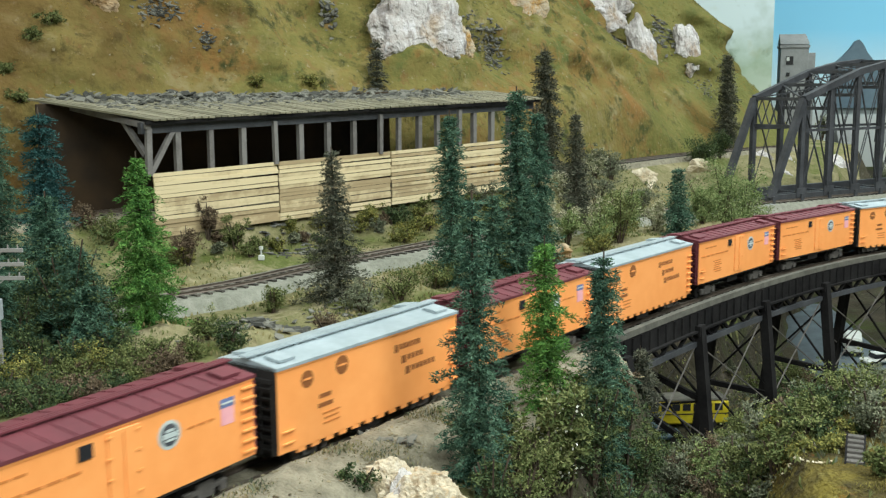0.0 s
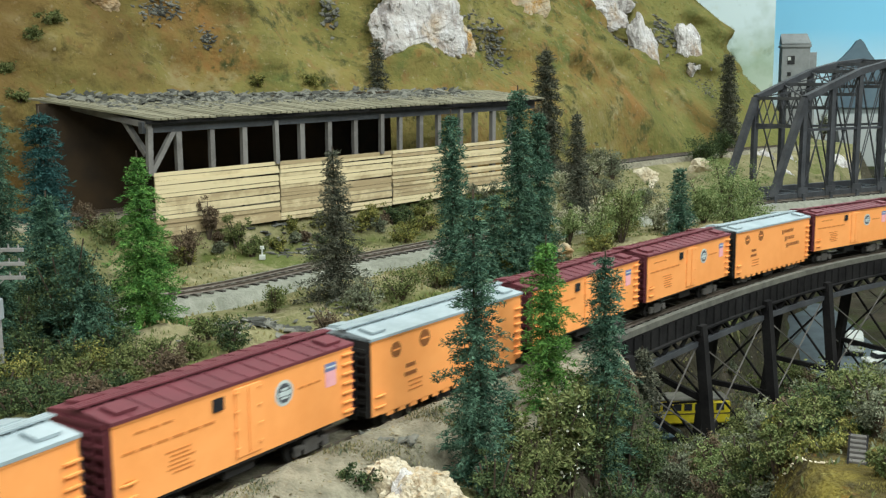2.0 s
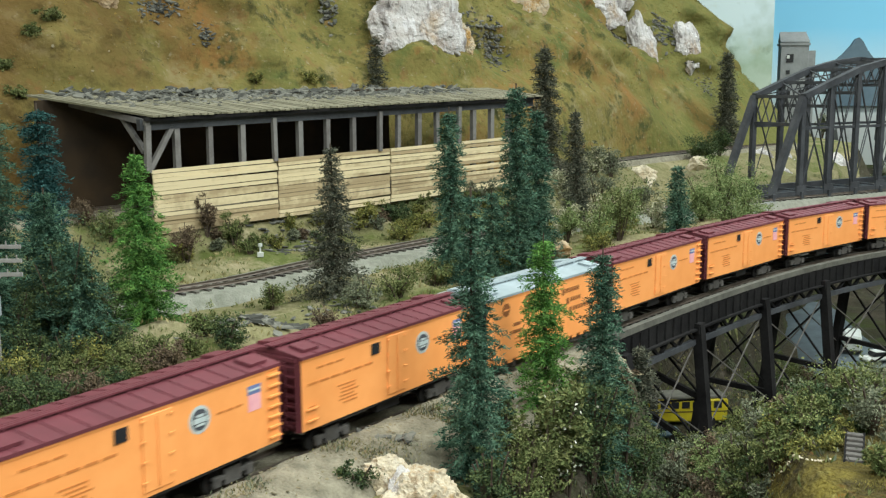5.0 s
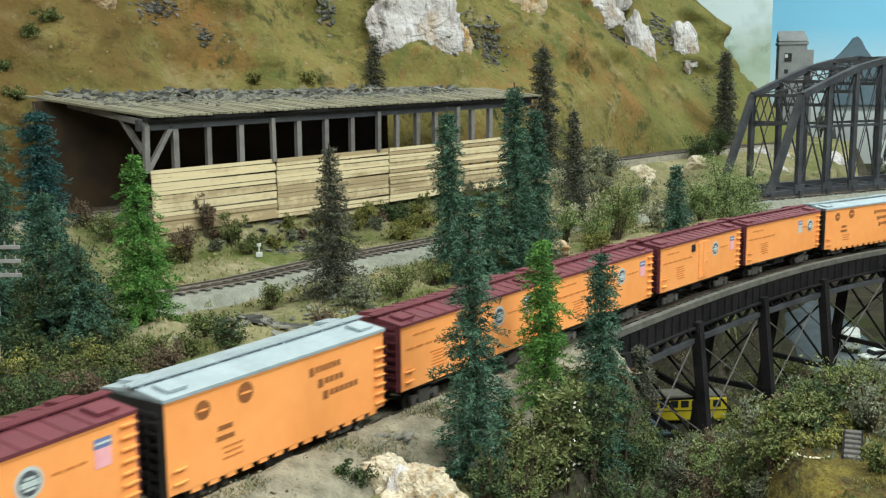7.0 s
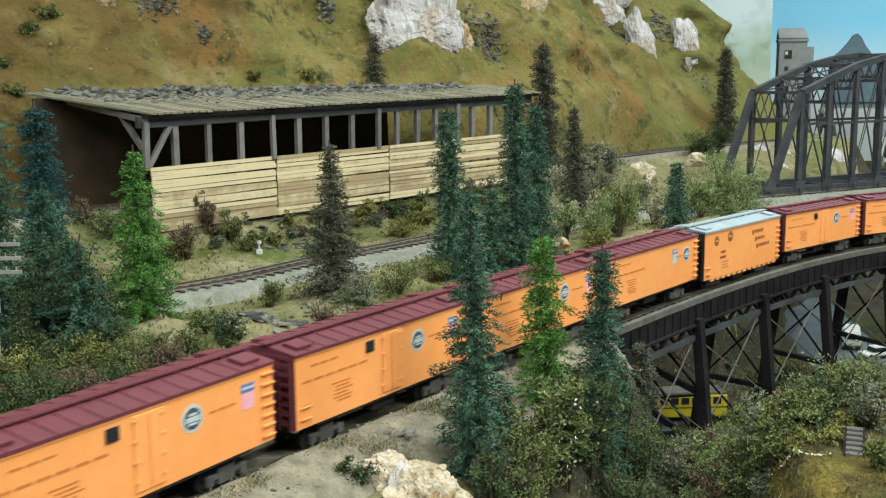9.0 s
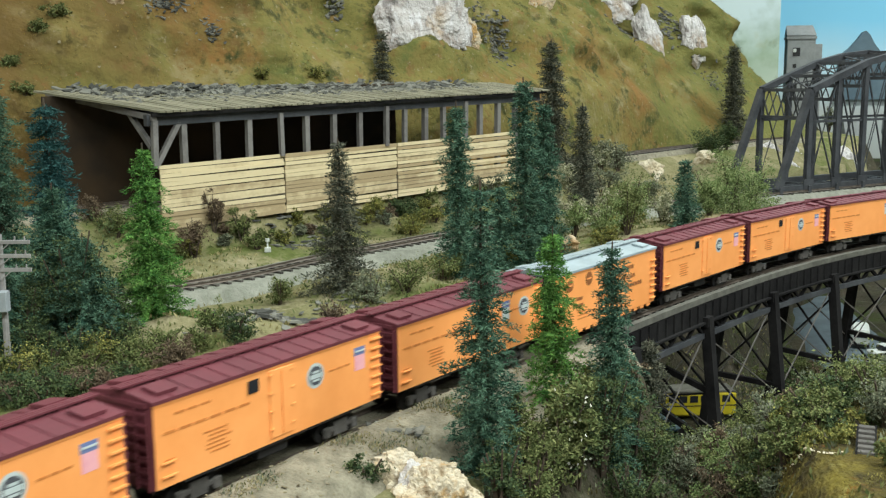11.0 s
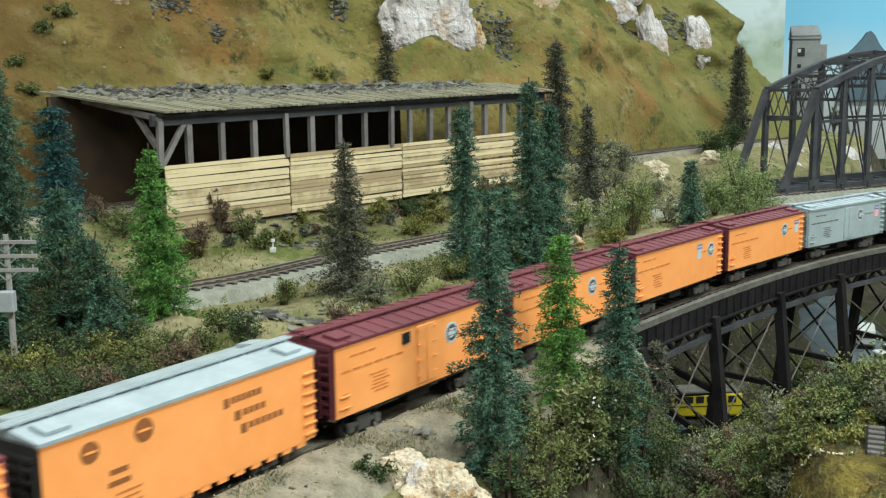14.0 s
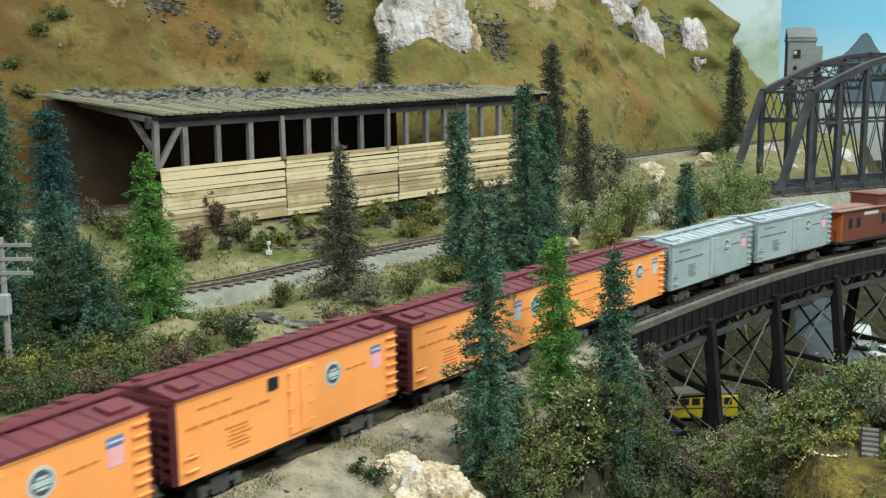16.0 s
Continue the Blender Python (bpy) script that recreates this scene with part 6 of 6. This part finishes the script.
def tower():
    t = thing("concrete_tower", "grey concrete tower building with dark window openings", "building", m=pose(1.035, 3.12, 0.30, 0, 0, -12))
    part("wall", boxes((-0.048, 0.030, -0.04, 0.04, -0.02, 0.315), bevel=0.001), M_CONC, t)
    part("cornice", boxes((-0.051, 0.033, -0.043, 0.043, 0.305, 0.312)), M_CONC, t)
    bm = bmesh.new()
    v = [bm.verts.new(p) for p in ((-0.05, -0.042, 0.315), (0.032, -0.042, 0.315), (0.032, 0.042, 0.315), (-0.05, 0.042, 0.315), (-0.05, 0.0, 0.345), (0.024, 0.0, 0.345))]
    for q in ((0, 1, 5, 4), (2, 3, 4, 5), (1, 2, 5), (3, 0, 4), (0, 3, 2, 1)):
        bm.faces.new([v[i] for i in q])
    part("roof", bm, M_CONC, t)
    part("annex", boxes((0.030, 0.050, -0.03, 0.03, -0.02, 0.290), bevel=0.001), M_CONC, t)
    for x, z, w, h in ((-0.022, 0.268, 0.020, 0.024), (-0.026, 0.228, 0.010, 0.011), (-0.024, 0.170, 0.014, 0.016), (0.012, 0.17, 0.012, 0.016)):
        part("window", boxes((x - w / 2, x + w / 2, -0.0415, -0.039, z - h / 2, z + h / 2)), M_CONCD, t)
    part("lit_pane", boxes((-0.031, -0.023, -0.043, -0.0412, 0.267, 0.277)), M_WHITE, t, "white pane in the dark opening")
    return t


tower()


def peak():
    bm = bmesh.new()
    pts = [(1.315, 0.42), (1.330, 0.565), (1.36, 0.590), (1.385, 0.618), (1.400, 0.640), (1.412, 0.645), (1.425, 0.632), (1.44, 0.605), (1.460, 0.580), (1.49, 0.560), (1.56, 0.545), (1.70, 0.530), (1.70, 0.42)]
    a = [bm.verts.new((x - 0.033, 3.530, z)) for x, z in pts]
    b = [bm.verts.new((x - 0.033, 3.546, z)) for x, z in pts]
    bm.faces.new(a), bm.faces.new(b[::-1])
    for i in range(len(pts)):
        bm.faces.new((a[i], b[i], b[(i + 1) % len(pts)], a[(i + 1) % len(pts)]))
    return tagged(link("backdrop_peak", bm, mat("painted_blue_peak", (0.10, 0.15, 0.19), (0.14, 0.20, 0.24), 8, 0.95, 0)), "painted blue-grey mountain peak on the backdrop", "backdrop", kind="structure")


peak()


def house(x, y, z, w, h, rz):
    t = thing("far_house", "small pale house far behind the bridge", "house", "far houses", m=pose(x, y, z, 0, 0, rz))
    part("wall", boxes((-w / 2, w / 2, -w / 3, w / 3, -0.01, h)), M_WHITE, t)
    bm = bmesh.new()
    v = [bm.verts.new(p) for p in ((-w * 0.55, -w * 0.38, h), (w * 0.55, -w * 0.38, h), (w * 0.55, w * 0.38, h), (-w * 0.55, w * 0.38, h), (-w * 0.55, 0, h * 1.5), (w * 0.55, 0, h * 1.5))]
    for q in ((0, 1, 5, 4), (2, 3, 4, 5), (1, 2, 5), (3, 0, 4), (0, 3, 2, 1)):
        bm.faces.new([v[i] for i in q])
    part("roof", bm, M_CONC, t)
    for k in (-1, 1):
        part("window", boxes((k * w * 0.22 - w * 0.07, k * w * 0.22 + w * 0.07, -w / 3 - 0.001, -w / 3 + 0.001, h * 0.35, h * 0.7)), M_GLASS, t)


house(1.20, 3.15, ground_z(1.20, 3.15), 0.05, 0.10, 10)
house(1.34, 3.2, ground_z(1.34, 3.2), 0.045, 0.10, -15)


def utility_pole():
    t = thing("utility_pole", "grey wooden utility pole with three crossarms and box", "utility pole", m=pose(-0.2744, 0.622, ground_z(-0.27, 0.622) - 0.004))
    part("pole", disc(bmesh.new(), (0, 0), 0.0022, 0.0016, 0, 0.097, 10), M_POLE, t)
    for k in range(3):
        z = 0.0925 - k * 0.0085
        arm = part("crossarm", boxes((-0.019, 0.019, -0.0026, -0.0012, z - 0.0012, z + 0.0012), bevel=0.0002), M_POLE, t)
        bm = bmesh.new()
        for x in (-0.016, -0.010, 0.010, 0.016):
            disc(bm, (x, -0.0019), 0.0006, 0.0004, z + 0.001, z + 0.0035, 6)
        part("insulator", bm, M_POLE, arm)
        part("brace", beams([((-0.007, -0.0024, z - 0.0005), (0, -0.0024, z - 0.0065)), ((0.007, -0.0024, z - 0.0005), (0, -0.0024, z - 0.0065))], 0.0006, 0.0006), M_POLE, t)
    part("transformer_box", boxes((-0.0045, 0.0045, -0.007, -0.001, 0.050, 0.063), bevel=0.0006), M_BOXGREY, t, "pale grey transformer box")
    return t


utility_pole()


def steps():
    t = thing("timber_steps", "small dark timber steps on the mossy mound", "steps", m=pose(0.1685, 0.4125, 0.3452, 0, 0, -22))
    for k in range(6):
        part("step", boxes((-0.0033, 0.0033, k * 0.0036, k * 0.0036 + 0.0034, 0.0010 * k - 0.0004, 0.0010 * k + 0.0008), bevel=0.0002), M_TRUCK, t)
    for sx in (-1, 1):
        part("stringer", beams([((sx * 0.0036, -0.001, -0.0012), (sx * 0.0036, 0.0215, 0.0050))], 0.0009, 0.0022), M_TIMBER, t)
    return t


steps()


def switch_stand():
    t = thing("switch_stand", "small white switch stand beside the bench track", "switch stand", m=pose(-0.189, 1.054, ground_z(-0.189, 1.054)))
    part("base", boxes((-0.003, 0.003, -0.002, 0.002, -0.001, 0.004), bevel=0.0004), M_WHITE, t)
    part("mast", disc(bmesh.new(), (0, 0), 0.0009, 0.0009, 0.004, 0.010, 8), M_WHITE, t)
    part("target", disc(bmesh.new(), (0, 0), 0.0022, 0.0022, 0.010, 0.013, 12), M_WHITE, t)
    return t


switch_stand()


def abutment():
    bm = boxes((-0.03, 0.012, -0.02, 0.116, -0.12, -0.018), (-0.03, -0.004, -0.02, 0.116, -0.018, -0.006), bevel=0.002)
    ob = link("bridge_abutment", bm, M_CONC)
    ob.matrix_basis = pose(0.487, 1.555, 0.331, 0, 0, 31)
    return tagged(ob, "grey concrete abutment under the truss bridge", "abutment")


abutment()

# ---- last ----
motions()
